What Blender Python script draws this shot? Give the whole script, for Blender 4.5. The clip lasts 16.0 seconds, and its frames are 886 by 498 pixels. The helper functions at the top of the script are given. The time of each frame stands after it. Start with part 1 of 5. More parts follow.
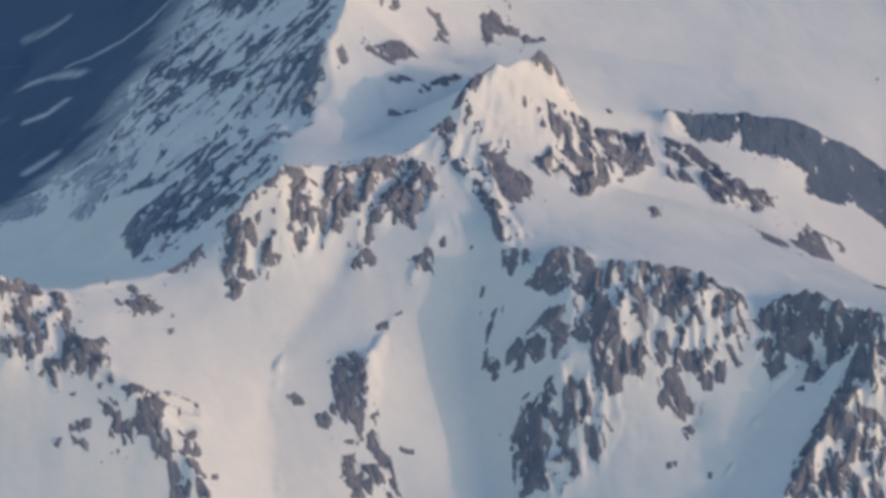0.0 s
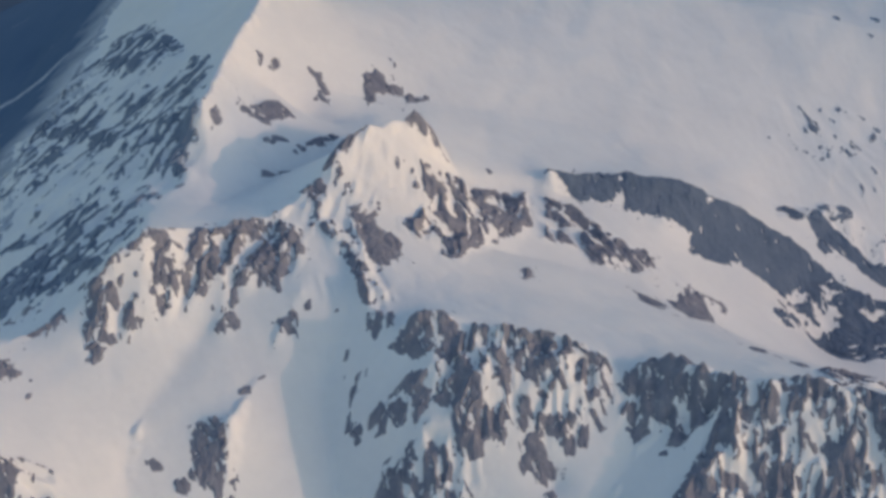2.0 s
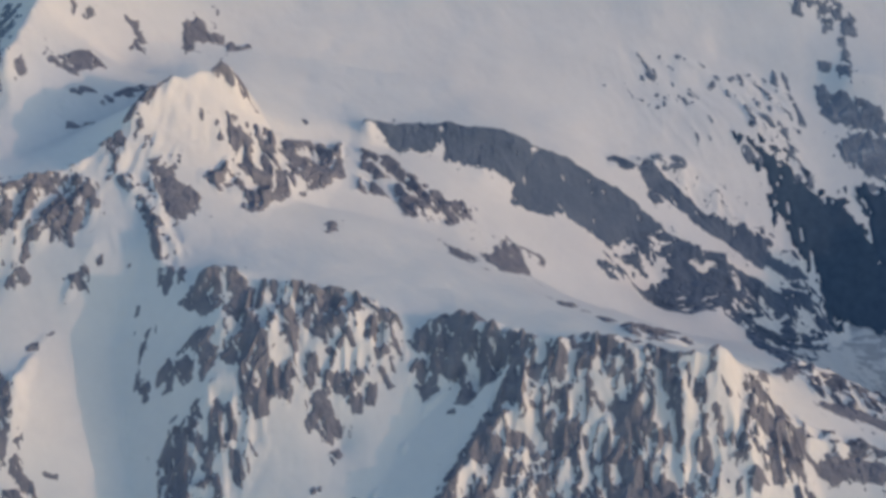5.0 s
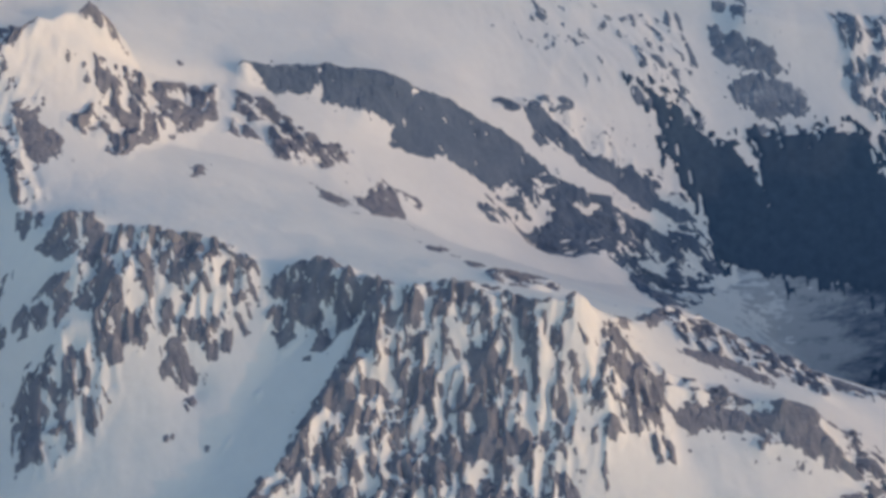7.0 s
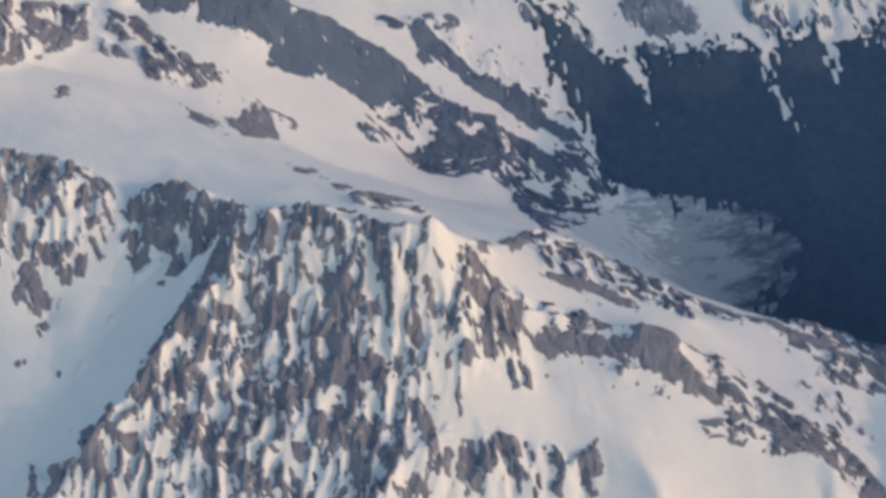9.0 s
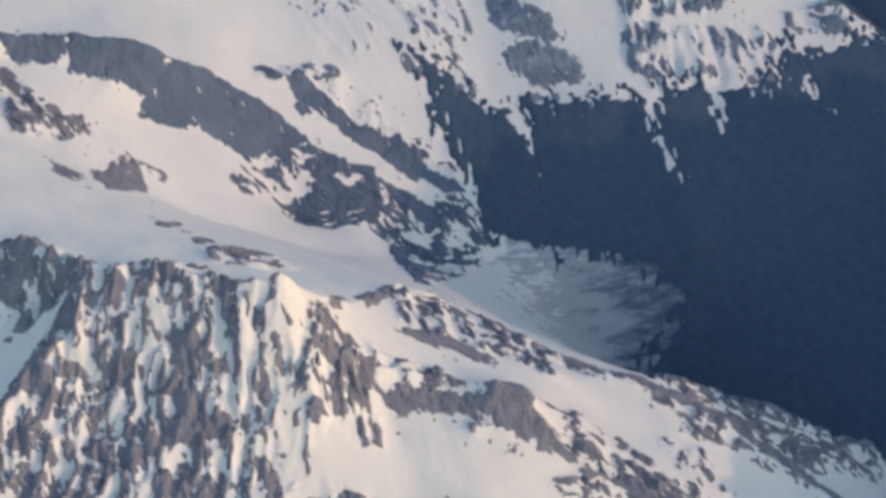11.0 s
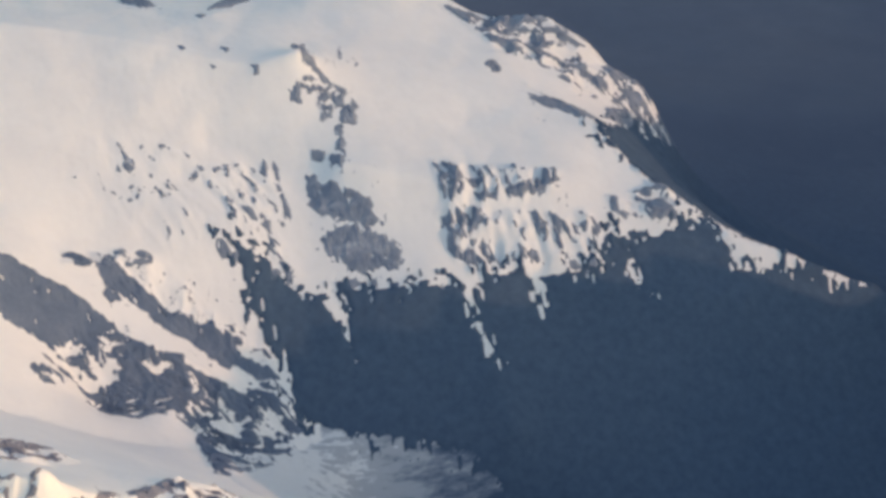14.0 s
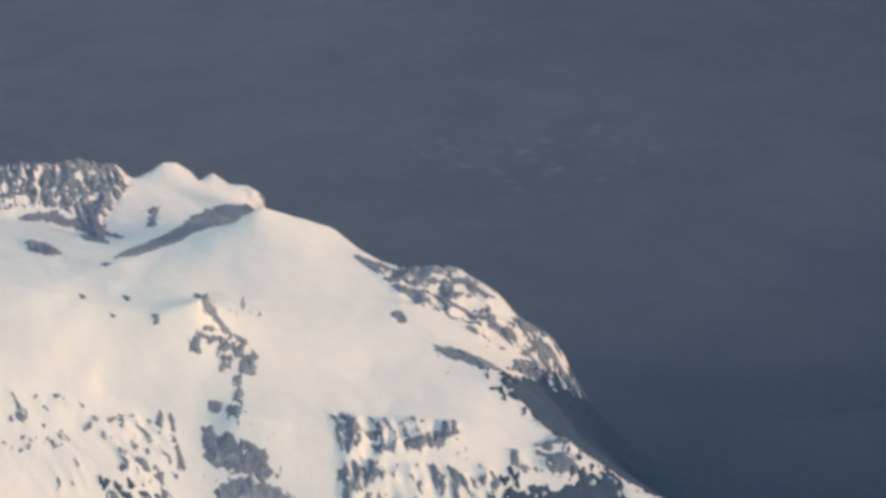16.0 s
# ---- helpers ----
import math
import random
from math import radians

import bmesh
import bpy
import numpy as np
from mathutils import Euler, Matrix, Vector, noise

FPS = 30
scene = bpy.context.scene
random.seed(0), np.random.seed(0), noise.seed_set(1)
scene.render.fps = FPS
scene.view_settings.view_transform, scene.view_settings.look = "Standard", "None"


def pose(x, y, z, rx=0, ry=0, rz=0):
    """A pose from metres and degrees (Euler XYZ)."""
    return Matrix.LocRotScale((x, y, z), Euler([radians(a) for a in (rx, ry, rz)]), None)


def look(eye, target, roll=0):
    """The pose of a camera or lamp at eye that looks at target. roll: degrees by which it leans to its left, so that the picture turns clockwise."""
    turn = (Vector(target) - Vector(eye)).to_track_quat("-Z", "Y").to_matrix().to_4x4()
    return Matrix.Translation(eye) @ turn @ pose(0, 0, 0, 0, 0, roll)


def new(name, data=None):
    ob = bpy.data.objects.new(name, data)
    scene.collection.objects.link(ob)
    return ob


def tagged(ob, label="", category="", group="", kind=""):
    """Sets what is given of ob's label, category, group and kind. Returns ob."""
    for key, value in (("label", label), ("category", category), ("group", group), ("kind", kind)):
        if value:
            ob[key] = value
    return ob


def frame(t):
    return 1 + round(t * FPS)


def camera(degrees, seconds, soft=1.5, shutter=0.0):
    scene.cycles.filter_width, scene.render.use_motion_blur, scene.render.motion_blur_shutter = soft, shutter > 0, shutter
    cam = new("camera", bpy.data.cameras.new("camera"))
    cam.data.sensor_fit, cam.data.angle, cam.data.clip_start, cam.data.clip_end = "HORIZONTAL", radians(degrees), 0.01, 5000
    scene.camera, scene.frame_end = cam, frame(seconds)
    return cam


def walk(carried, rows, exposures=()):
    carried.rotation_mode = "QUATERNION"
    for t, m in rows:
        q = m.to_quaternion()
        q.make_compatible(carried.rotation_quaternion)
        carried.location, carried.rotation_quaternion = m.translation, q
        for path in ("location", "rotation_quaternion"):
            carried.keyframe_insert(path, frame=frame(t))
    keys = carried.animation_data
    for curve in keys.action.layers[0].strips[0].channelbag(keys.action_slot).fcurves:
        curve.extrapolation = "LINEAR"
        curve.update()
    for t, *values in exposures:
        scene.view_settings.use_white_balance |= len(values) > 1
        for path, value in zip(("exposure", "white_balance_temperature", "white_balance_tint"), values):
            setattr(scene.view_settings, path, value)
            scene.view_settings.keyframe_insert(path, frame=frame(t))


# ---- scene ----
LENS = 19.840
PATH = (
    (0.0, 0.00, -0.80, 992.87, 59.380, -0.169, -12.140),
    (0.5, 18.00, -0.75, 993.31, 59.757, -0.157, -12.179),
    (1.0, 36.00, -0.70, 993.76, 59.998, -0.151, -12.206),
    (1.5, 54.00, -0.65, 994.20, 60.322, -0.224, -12.201),
    (2.0, 72.00, -0.60, 994.65, 60.417, -0.135, -12.268),
    (2.5, 90.00, -0.55, 995.10, 60.421, -0.135, -12.289),
    (3.0, 108.00, -0.50, 995.54, 60.381, -0.156, -12.341),
    (3.5, 126.00, -0.45, 995.99, 60.288, -0.163, -12.384),
    (4.0, 144.00, -0.40, 996.43, 59.827, -0.178, -12.428),
    (4.5, 162.00, -0.35, 996.88, 58.954, -0.168, -12.427),
    (5.0, 180.00, -0.30, 997.32, 58.804, -0.205, -12.415),
    (5.2, 187.20, -0.28, 997.50, 58.492, -0.205, -12.415),
    (7.3, 262.80, -0.07, 999.38, 57.106, -0.342, -12.455),
    (7.5, 270.00, -0.05, 999.55, 57.059, -0.342, -12.455),
    (8.0, 288.00, 0.00, 1000.00, 56.831, -0.325, -12.463),
    (8.5, 306.00, 0.05, 1000.45, 56.318, -0.316, -12.493),
    (8.8, 316.80, 0.08, 1000.71, 55.144, -0.341, -12.524),
    (9.0, 324.00, 0.10, 1000.89, 54.985, -0.358, -12.544),
    (9.2, 331.20, 0.12, 1001.07, 54.896, -0.358, -12.544),
    (11.3, 406.80, 0.33, 1002.94, 55.914, -0.432, -12.712),
    (11.5, 414.00, 0.35, 1003.12, 55.968, -0.432, -12.712),
    (12.0, 432.00, 0.40, 1003.57, 56.092, -0.471, -12.790),
    (12.5, 450.00, 0.45, 1004.01, 56.200, -0.520, -12.889),
    (13.0, 468.00, 0.50, 1004.46, 57.093, -0.463, -12.941),
    (13.2, 475.20, 0.52, 1004.64, 57.427, -0.474, -12.968),
    (13.5, 486.00, 0.55, 1004.90, 58.160, -0.490, -13.009),
    (14.0, 504.00, 0.60, 1005.35, 59.486, -0.536, -13.068),
    (14.5, 522.00, 0.65, 1005.80, 62.044, -0.681, -12.991),
    (15.0, 540.00, 0.70, 1006.24, 62.656, -0.894, -12.892),
    (15.5, 558.00, 0.75, 1006.69, 63.063, -1.023, -12.776),
    (16.0, 576.00, 0.80, 1007.13, 64.883, -0.858, -12.703),
)
EXPOSURES = ((0, -1.42, 7750, 12), (4, -1.51, 7800, 12), (9, -1.22, 8150, 12), (12.5, -1.01, 8600, 12), (13.5, -0.98, 8800, 12), (14, -0.82, 9800, 14), (14.5, -0.72, 10400, 14), (16, -0.63, 11200, 14))
cam = camera(LENS, 16.0, soft=3.7)
walk(cam, [(t, pose(x, y, z, rx, ry, rz)) for t, x, y, z, rx, ry, rz in PATH], EXPOSURES)

# ---- light: low sun from the east side, clear cold sky ----
SUN_AZ, SUN_EL = radians(118), radians(13.5)      # azimuth clockwise from +y
world = bpy.data.worlds.new("sky")
scene.world = world
world.use_nodes = True
wn = world.node_tree
sky = wn.nodes.new("ShaderNodeTexSky")
sky.sky_type = "NISHITA"
sky.sun_disc = False
sky.ozone_density, sky.air_density = 3.0, 1.2
sky.sun_elevation, sky.sun_rotation = SUN_EL, SUN_AZ
wn.links.new(sky.outputs[0], wn.nodes["Background"].inputs[0])
wn.nodes["Background"].inputs[1].default_value = 0.53
sun = new("sun", bpy.data.lights.new("sun", "SUN"))
sun.data.energy, sun.data.angle, sun.data.color = 2.15, radians(0.6), (1.0, 0.645, 0.485)
to_sun = Vector((math.sin(SUN_AZ) * math.cos(SUN_EL), math.cos(SUN_AZ) * math.cos(SUN_EL), math.sin(SUN_EL)))
sun.matrix_world = look(to_sun * 3000, (0, 0, 0))

# ---- materials ----
def material(name):
    m = bpy.data.materials.new(name)
    m.use_nodes = True
    return m, m.node_tree, m.node_tree.nodes["Principled BSDF"]


def noise_node(tree, scale, detail=6.0, rough=0.6, stretch=(1, 1, 1)):
    """Noise in metres: scale is the size of its blotches."""
    geo = tree.nodes.new("ShaderNodeNewGeometry")
    mapping = tree.nodes.new("ShaderNodeMapping")
    mapping.inputs["Scale"].default_value = tuple(s / scale for s in stretch)
    tree.links.new(geo.outputs["Position"], mapping.inputs["Vector"])
    tex = tree.nodes.new("ShaderNodeTexNoise")
    tex.inputs["Scale"].default_value = 1.0
    tex.inputs["Detail"].default_value = detail
    tex.inputs["Roughness"].default_value = rough
    tree.links.new(mapping.outputs["Vector"], tex.inputs["Vector"])
    return tex.outputs["Fac"]


def ramp(tree, fac, *stops):
    node = tree.nodes.new("ShaderNodeValToRGB")
    els = node.color_ramp.elements
    while len(els) < len(stops):
        els.new(0.5)
    for el, (pos, col) in zip(els, stops):
        el.position, el.color = pos, (*col, 1)
    tree.links.new(fac, node.inputs["Fac"])
    return node.outputs["Color"]


def mixed(tree, fac, a, b, mode="MIX"):
    node = tree.nodes.new("ShaderNodeMix")
    node.data_type, node.blend_type = "RGBA", mode
    for socket, value in ((node.inputs["Factor"], fac), (node.inputs["A"], a), (node.inputs["B"], b)):
        if isinstance(value, (int, float)):
            socket.default_value = value
        elif isinstance(value, tuple):
            socket.default_value = (*value, 1)
        else:
            tree.links.new(value, socket)
    return node.outputs["Result"]


def relief(tree, shader, height, strength, distance):
    bump = tree.nodes.new("ShaderNodeBump")
    bump.inputs["Strength"].default_value = strength
    bump.inputs["Distance"].default_value = distance
    tree.links.new(height, bump.inputs["Height"])
    tree.links.new(bump.outputs["Normal"], shader.inputs["Normal"])


# wind-packed snow, a little dust in patches
snow_mat, t, b = material("snow")
broad = ramp(t, noise_node(t, 60, 4), (0.35, (0.80, 0.815, 0.84)), (0.65, (0.87, 0.875, 0.885)))
fine = ramp(t, noise_node(t, 5, 5, 0.65), (0.3, (0.97, 0.97, 0.975)), (0.7, (1.0, 1.0, 1.0)))
t.links.new(mixed(t, 1.0, broad, fine, "MULTIPLY"), b.inputs["Base Color"])
b.inputs["Roughness"].default_value = 0.62
b.inputs["Specular IOR Level"].default_value = 0.25
relief(t, b, noise_node(t, 8, 7, 0.62, (1, 0.5, 1)), 0.24, 1.3)

# grey-brown mountain rock with lichen-dark and frost-pale streaks
rock_mat, t, b = material("rock")
body = ramp(t, noise_node(t, 9, 7, 0.65, (1, 1, 0.5)), (0.28, (0.190, 0.212, 0.282)), (0.5, (0.248, 0.268, 0.338)), (0.72, (0.325, 0.338, 0.395)))
grain = ramp(t, noise_node(t, 1.6, 6, 0.7), (0.25, (0.74, 0.75, 0.78)), (0.6, (1.0, 0.99, 0.99)))
frost = ramp(t, noise_node(t, 3.2, 5, 0.7, (1, 1, 0.6)), (0.63, (0, 0, 0)), (0.70, (0.6, 0.6, 0.6)))
stone = mixed(t, 1.0, body, grain, "MULTIPLY")
t.links.new(mixed(t, frost, stone, (0.55, 0.56, 0.58)), b.inputs["Base Color"])
b.inputs["Roughness"].default_value = 0.88
b.inputs["Specular IOR Level"].default_value = 0.2
relief(t, b, noise_node(t, 2.2, 7, 0.7), 0.7, 0.9)

# rock of the back cliffs: shade and haze put into a darker, bluer colour
shaded_rock_mat, t, b = material("slate")
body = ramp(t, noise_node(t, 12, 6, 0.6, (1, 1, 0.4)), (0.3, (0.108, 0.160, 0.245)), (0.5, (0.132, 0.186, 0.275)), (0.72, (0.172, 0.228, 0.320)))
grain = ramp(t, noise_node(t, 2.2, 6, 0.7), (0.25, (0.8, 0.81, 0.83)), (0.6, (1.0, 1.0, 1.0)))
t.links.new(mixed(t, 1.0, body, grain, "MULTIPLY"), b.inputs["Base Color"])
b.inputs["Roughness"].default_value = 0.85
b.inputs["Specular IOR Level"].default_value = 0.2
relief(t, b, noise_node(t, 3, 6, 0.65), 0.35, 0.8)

def valley_haze(tree):
    """0 to 1 up the valley: how much haze is put into the colour."""
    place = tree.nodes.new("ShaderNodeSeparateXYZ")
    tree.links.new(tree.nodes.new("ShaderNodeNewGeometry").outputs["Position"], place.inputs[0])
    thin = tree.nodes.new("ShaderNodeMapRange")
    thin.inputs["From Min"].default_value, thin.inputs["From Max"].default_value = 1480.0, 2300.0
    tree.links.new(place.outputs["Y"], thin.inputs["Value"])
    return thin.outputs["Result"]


# dense dark conifer forest; haze put into its colour greys it up the valley
forest_mat, t, b = material("forest")
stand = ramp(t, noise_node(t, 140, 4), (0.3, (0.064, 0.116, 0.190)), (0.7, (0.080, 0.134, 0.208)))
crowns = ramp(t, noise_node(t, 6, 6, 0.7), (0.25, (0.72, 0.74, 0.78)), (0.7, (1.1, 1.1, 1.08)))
far_haze = ramp(t, noise_node(t, 420, 5, 0.6), (0.32, (0.172, 0.190, 0.248)), (0.5, (0.198, 0.206, 0.262)), (0.68, (0.236, 0.226, 0.268)))
t.links.new(mixed(t, valley_haze(t), mixed(t, 1.0, stand, crowns, "MULTIPLY"), far_haze), b.inputs["Base Color"])
b.inputs["Roughness"].default_value = 0.95
b.inputs["Specular IOR Level"].default_value = 0.1

# valley floor with faint plots; brown-grey haze is put into its colour
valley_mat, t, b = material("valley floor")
haze = ramp(t, noise_node(t, 420, 5, 0.6), (0.32, (0.172, 0.190, 0.248)), (0.5, (0.198, 0.206, 0.262)), (0.68, (0.236, 0.226, 0.268)))
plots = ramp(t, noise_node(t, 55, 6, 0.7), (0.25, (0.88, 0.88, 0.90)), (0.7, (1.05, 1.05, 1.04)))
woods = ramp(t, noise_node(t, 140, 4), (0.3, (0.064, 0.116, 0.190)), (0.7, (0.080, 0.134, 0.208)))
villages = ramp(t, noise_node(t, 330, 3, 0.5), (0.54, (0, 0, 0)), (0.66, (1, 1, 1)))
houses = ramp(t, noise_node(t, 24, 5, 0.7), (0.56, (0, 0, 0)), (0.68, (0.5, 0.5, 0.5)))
hazy_land = mixed(t, 1.0, haze, plots, "MULTIPLY")
hazy_land = mixed(t, mixed(t, 1.0, villages, houses, "MULTIPLY"), hazy_land, (0.36, 0.36, 0.39))
t.links.new(mixed(t, valley_haze(t), woods, hazy_land), b.inputs["Base Color"])
b.inputs["Roughness"].default_value = 0.95
b.inputs["Specular IOR Level"].default_value = 0.1

def snow_cover(tree, patches, spread=1.0):
    """The snow that lies on a sheet, broken up by patches of noise."""
    cover = tree.nodes.new("ShaderNodeAttribute")
    cover.attribute_name = "snow_cover"
    broken = tree.nodes.new("ShaderNodeMath")
    broken.operation = "MULTIPLY_ADD"
    tree.links.new(patches, broken.inputs[0])
    broken.inputs[1].default_value = spread
    tree.links.new(cover.outputs["Fac"], broken.inputs[2])
    return broken.outputs[0]


# steep forest and scree dusted with snow in drifting streaks; haze put into the tree colour
dusted_mat, t, b = material("snow-dusted forest")
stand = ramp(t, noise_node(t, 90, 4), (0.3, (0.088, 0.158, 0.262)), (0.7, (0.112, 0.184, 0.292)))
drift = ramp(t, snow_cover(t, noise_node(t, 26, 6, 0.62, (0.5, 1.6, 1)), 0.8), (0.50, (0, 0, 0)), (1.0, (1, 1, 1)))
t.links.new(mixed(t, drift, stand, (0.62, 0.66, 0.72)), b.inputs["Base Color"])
b.inputs["Roughness"].default_value = 0.95
b.inputs["Specular IOR Level"].default_value = 0.1

# rock under a thin coat of blown snow; haze also put into its pale blue
flank_mat, t, b = material("snow-dusted rock")
body = ramp(t, noise_node(t, 10, 6, 0.65, (0.35, 1.2, 0.7)), (0.3, (0.165, 0.215, 0.30)), (0.55, (0.235, 0.29, 0.375)), (0.75, (0.40, 0.45, 0.53)))
grain = ramp(t, noise_node(t, 2.2, 6, 0.7), (0.25, (0.85, 0.86, 0.88)), (0.6, (1.0, 1.0, 1.0)))
t.links.new(mixed(t, 1.0, body, grain, "MULTIPLY"), b.inputs["Base Color"])
b.inputs["Roughness"].default_value = 0.85
b.inputs["Specular IOR Level"].default_value = 0.2
relief(t, b, noise_node(t, 3, 6, 0.65), 0.35, 0.8)

# rubble under thin snow at the glacier's end
moraine_mat, t, b = material("moraine")
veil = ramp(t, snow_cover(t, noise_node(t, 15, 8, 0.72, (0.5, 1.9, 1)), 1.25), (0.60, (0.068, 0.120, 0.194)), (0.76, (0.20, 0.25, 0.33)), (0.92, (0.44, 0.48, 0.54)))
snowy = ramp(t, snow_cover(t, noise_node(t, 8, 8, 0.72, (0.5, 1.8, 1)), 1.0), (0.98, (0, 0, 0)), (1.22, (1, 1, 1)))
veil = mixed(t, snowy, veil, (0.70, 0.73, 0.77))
t.links.new(veil, b.inputs["Base Color"])
b.inputs["Roughness"].default_value = 0.9
b.inputs["Specular IOR Level"].default_value = 0.15
relief(t, b, noise_node(t, 3, 6, 0.7), 0.5, 1.0)

# ridge and valley lines of the massif: x, y, height
LINES, CRESTS = [], []


def ridge(*points):
    LINES.append(points)


def crest(steep, *points):
    """A ridge with a sharp rocky edge."""
    LINES.append(points)
    CRESTS.append((steep, points))


crest(1.0, (-30, 1125, 320), (13, 1142, 311), (33, 1146, 301), (51, 1150, 296), (75, 1156, 294), (100, 1162, 292), (122, 1170, 298), (144, 1177, 312), (151, 1184, 322), (170, 1196, 332), (203, 1208, 320), (230, 1214, 320), (249, 1220, 321), (274, 1240, 328), (287, 1255, 336), (307, 1268, 342), (328, 1279, 339), (336, 1283, 342), (342, 1283, 332), (348, 1282, 320), (359, 1285, 298), (375, 1290, 283), (395, 1297, 274), (414, 1305, 269), (427, 1314, 277))
crest(0.8, (426, 1314, 278), (442, 1317, 270), (478, 1318, 266), (514, 1318, 255), (550, 1318, 234), (587, 1314, 206), (612, 1306, 186), (633, 1296, 175), (662, 1292, 157), (687, 1288, 137), (711, 1280, 124), (731, 1270, 109))
crest(0.7, (430, 1308, 265), (450, 1304, 259), (474, 1301, 251), (494, 1298, 245), (507, 1292, 233), (518, 1290, 220), (544, 1291, 210), (568, 1290, 190), (596, 1272, 148), (637, 1264, 147), (661, 1258, 132), (699, 1250, 113))
ridge((597, 1345, 214), (624, 1333, 193), (657, 1318, 165), (677, 1308, 151), (705, 1292, 130))
ridge((345, 1225, 292), (367, 1228, 279), (410, 1228, 262), (462, 1222, 243), (488, 1222, 226), (532, 1213, 198), (600, 1218, 162), (700, 1248, 116))
crest(1.0, (280, 1165, 304), (284, 1140, 298), (296, 1125, 295), (304, 1116, 309), (314, 1115, 309), (331, 1106, 301), (348, 1100, 304), (365, 1094, 297), (377, 1089, 298), (392, 1080, 292), (401, 1076, 283), (412, 1073, 288), (425, 1068, 293), (437, 1056, 294), (458, 1038, 294), (476, 1034, 294), (490, 1030, 296), (505, 1022, 295), (521, 1015, 290))
crest(1.0, (521, 1015, 290), (528, 1010, 293), (546, 1008, 294), (558, 1012, 283), (576, 1022, 266), (593, 1040, 251), (607, 1065, 236), (620, 1080, 230), (639, 1085, 217), (652, 1084, 210), (671, 1070, 203), (689, 1055, 199), (702, 1045, 192), (734, 1028, 187), (762, 1015, 175), (790, 1000, 163), (805, 995, 149), (825, 985, 134), (859, 960, 121))
ridge((740, 1037, 183), (764, 1042, 174), (796, 1048, 153), (824, 1050, 137), (861, 1055, 109), (899, 1060, 86))
crest(0.9, (460, 1038, 293), (446, 1017, 275), (426, 1004, 259), (402, 985, 245), (381, 969, 233), (350, 940, 208), (310, 890, 165))
crest(0.8, (442, 1046, 277), (405, 1042, 261), (385, 1020, 245), (365, 1000, 231), (340, 975, 214), (300, 930, 180))
ridge((291, 1085, 278), (295, 1061, 265), (296, 1035, 240))
ridge((331, 1078, 295), (321, 1072, 283), (316, 1052, 262), (312, 1030, 240))
ridge((341, 1070, 281), (355, 1053, 269), (356, 1034, 243))
ridge((366, 1079, 299), (379, 1071, 288), (385, 1055, 268))
ridge((307, 1096, 297), (291, 1085, 278), (276, 1075, 256))
crest(0.8, (248, 1165, 302), (227, 1138, 278), (215, 1124, 270), (198, 1099, 263), (195, 1078, 241), (198, 1053, 215), (196, 1030, 196))
crest(0.8, (265, 1142, 285), (253, 1126, 267), (251, 1095, 244), (252, 1065, 221), (249, 1038, 204))
crest(0.7, (194, 1156, 285), (170, 1131, 271), (151, 1107, 261), (143, 1077, 242), (142, 1038, 220))
crest(0.8, (30, 1138, 299), (52, 1105, 286), (75, 1080, 275), (89, 1060, 258), (100, 1042, 245), (110, 1030, 234))
crest(0.8, (548, 1007, 293), (551, 987, 268), (556, 967, 250), (541, 938, 222), (500, 910, 209))
crest(0.8, (526, 1011, 291), (527, 994, 276), (522, 982, 258), (517, 963, 241), (508, 938, 220))
crest(0.9, (471, 1031, 294), (464, 1010, 268), (456, 992, 246), (445, 962, 229), (425, 930, 208))
ridge((496, 1002, 274), (480, 986, 249), (465, 967, 236), (455, 940, 218))
crest(0.7, (582, 1020, 257), (593, 990, 245), (619, 1000, 234), (627, 984, 233), (648, 975, 237), (662, 972, 234), (668, 960, 223), (677, 948, 206), (708, 930, 189), (734, 915, 178))
ridge((589, 975, 234), (596, 957, 223), (609, 940, 216), (630, 920, 207), (638, 895, 197))
ridge((691, 1020, 208), (715, 995, 186), (741, 975, 174))
crest(0.7, (216, 1312, 344), (229, 1346, 346), (246, 1385, 350), (266, 1430, 351), (288, 1480, 356))
ridge((262, 1368, 326), (283, 1364, 306), (300, 1352, 303))
ridge((690, 1450, 229), (729, 1422, 213), (752, 1400, 205))
ridge((216, 1312, 342), (216, 1300, 332), (214, 1283, 320), (193, 1262, 315), (176, 1240, 319), (171, 1206, 328))
ridge((195, 1232, 319), (226, 1264, 307), (258, 1290, 305), (287, 1298, 310), (304, 1300, 318))
ridge((88, 1207, 276), (97, 1260, 274), (105, 1330, 263), (115, 1400, 258), (135, 1470, 256), (165, 1545, 260), (190, 1600, 264))
ridge((87, 1212, 266), (59, 1240, 250), (46, 1310, 230), (44, 1400, 208), (62, 1470, 205), (100, 1580, 205), (140, 1680, 210))
ridge((-60, 1250, 215), (-40, 1400, 178), (0, 1550, 166), (60, 1700, 158))
ridge((293, 1377, 313), (367, 1398, 293), (430, 1395, 273), (500, 1390, 255), (560, 1375, 235), (610, 1345, 204))
ridge((270, 1560, 320), (380, 1560, 300), (500, 1560, 288), (620, 1540, 272), (730, 1492, 259), (763, 1497, 267))
ridge((640, 1395, 222), (690, 1372, 203), (722, 1345, 175), (752, 1312, 152), (747, 1269, 111))
ridge((713, 1575, 259), (743, 1595, 249), (766, 1610, 249), (788, 1622, 253), (808, 1632, 258), (822, 1636, 268), (848, 1634, 256), (876, 1628, 249), (885, 1612, 240), (907, 1598, 231), (925, 1588, 229), (953, 1582, 234), (982, 1566, 216), (995, 1550, 200), (1023, 1535, 182))
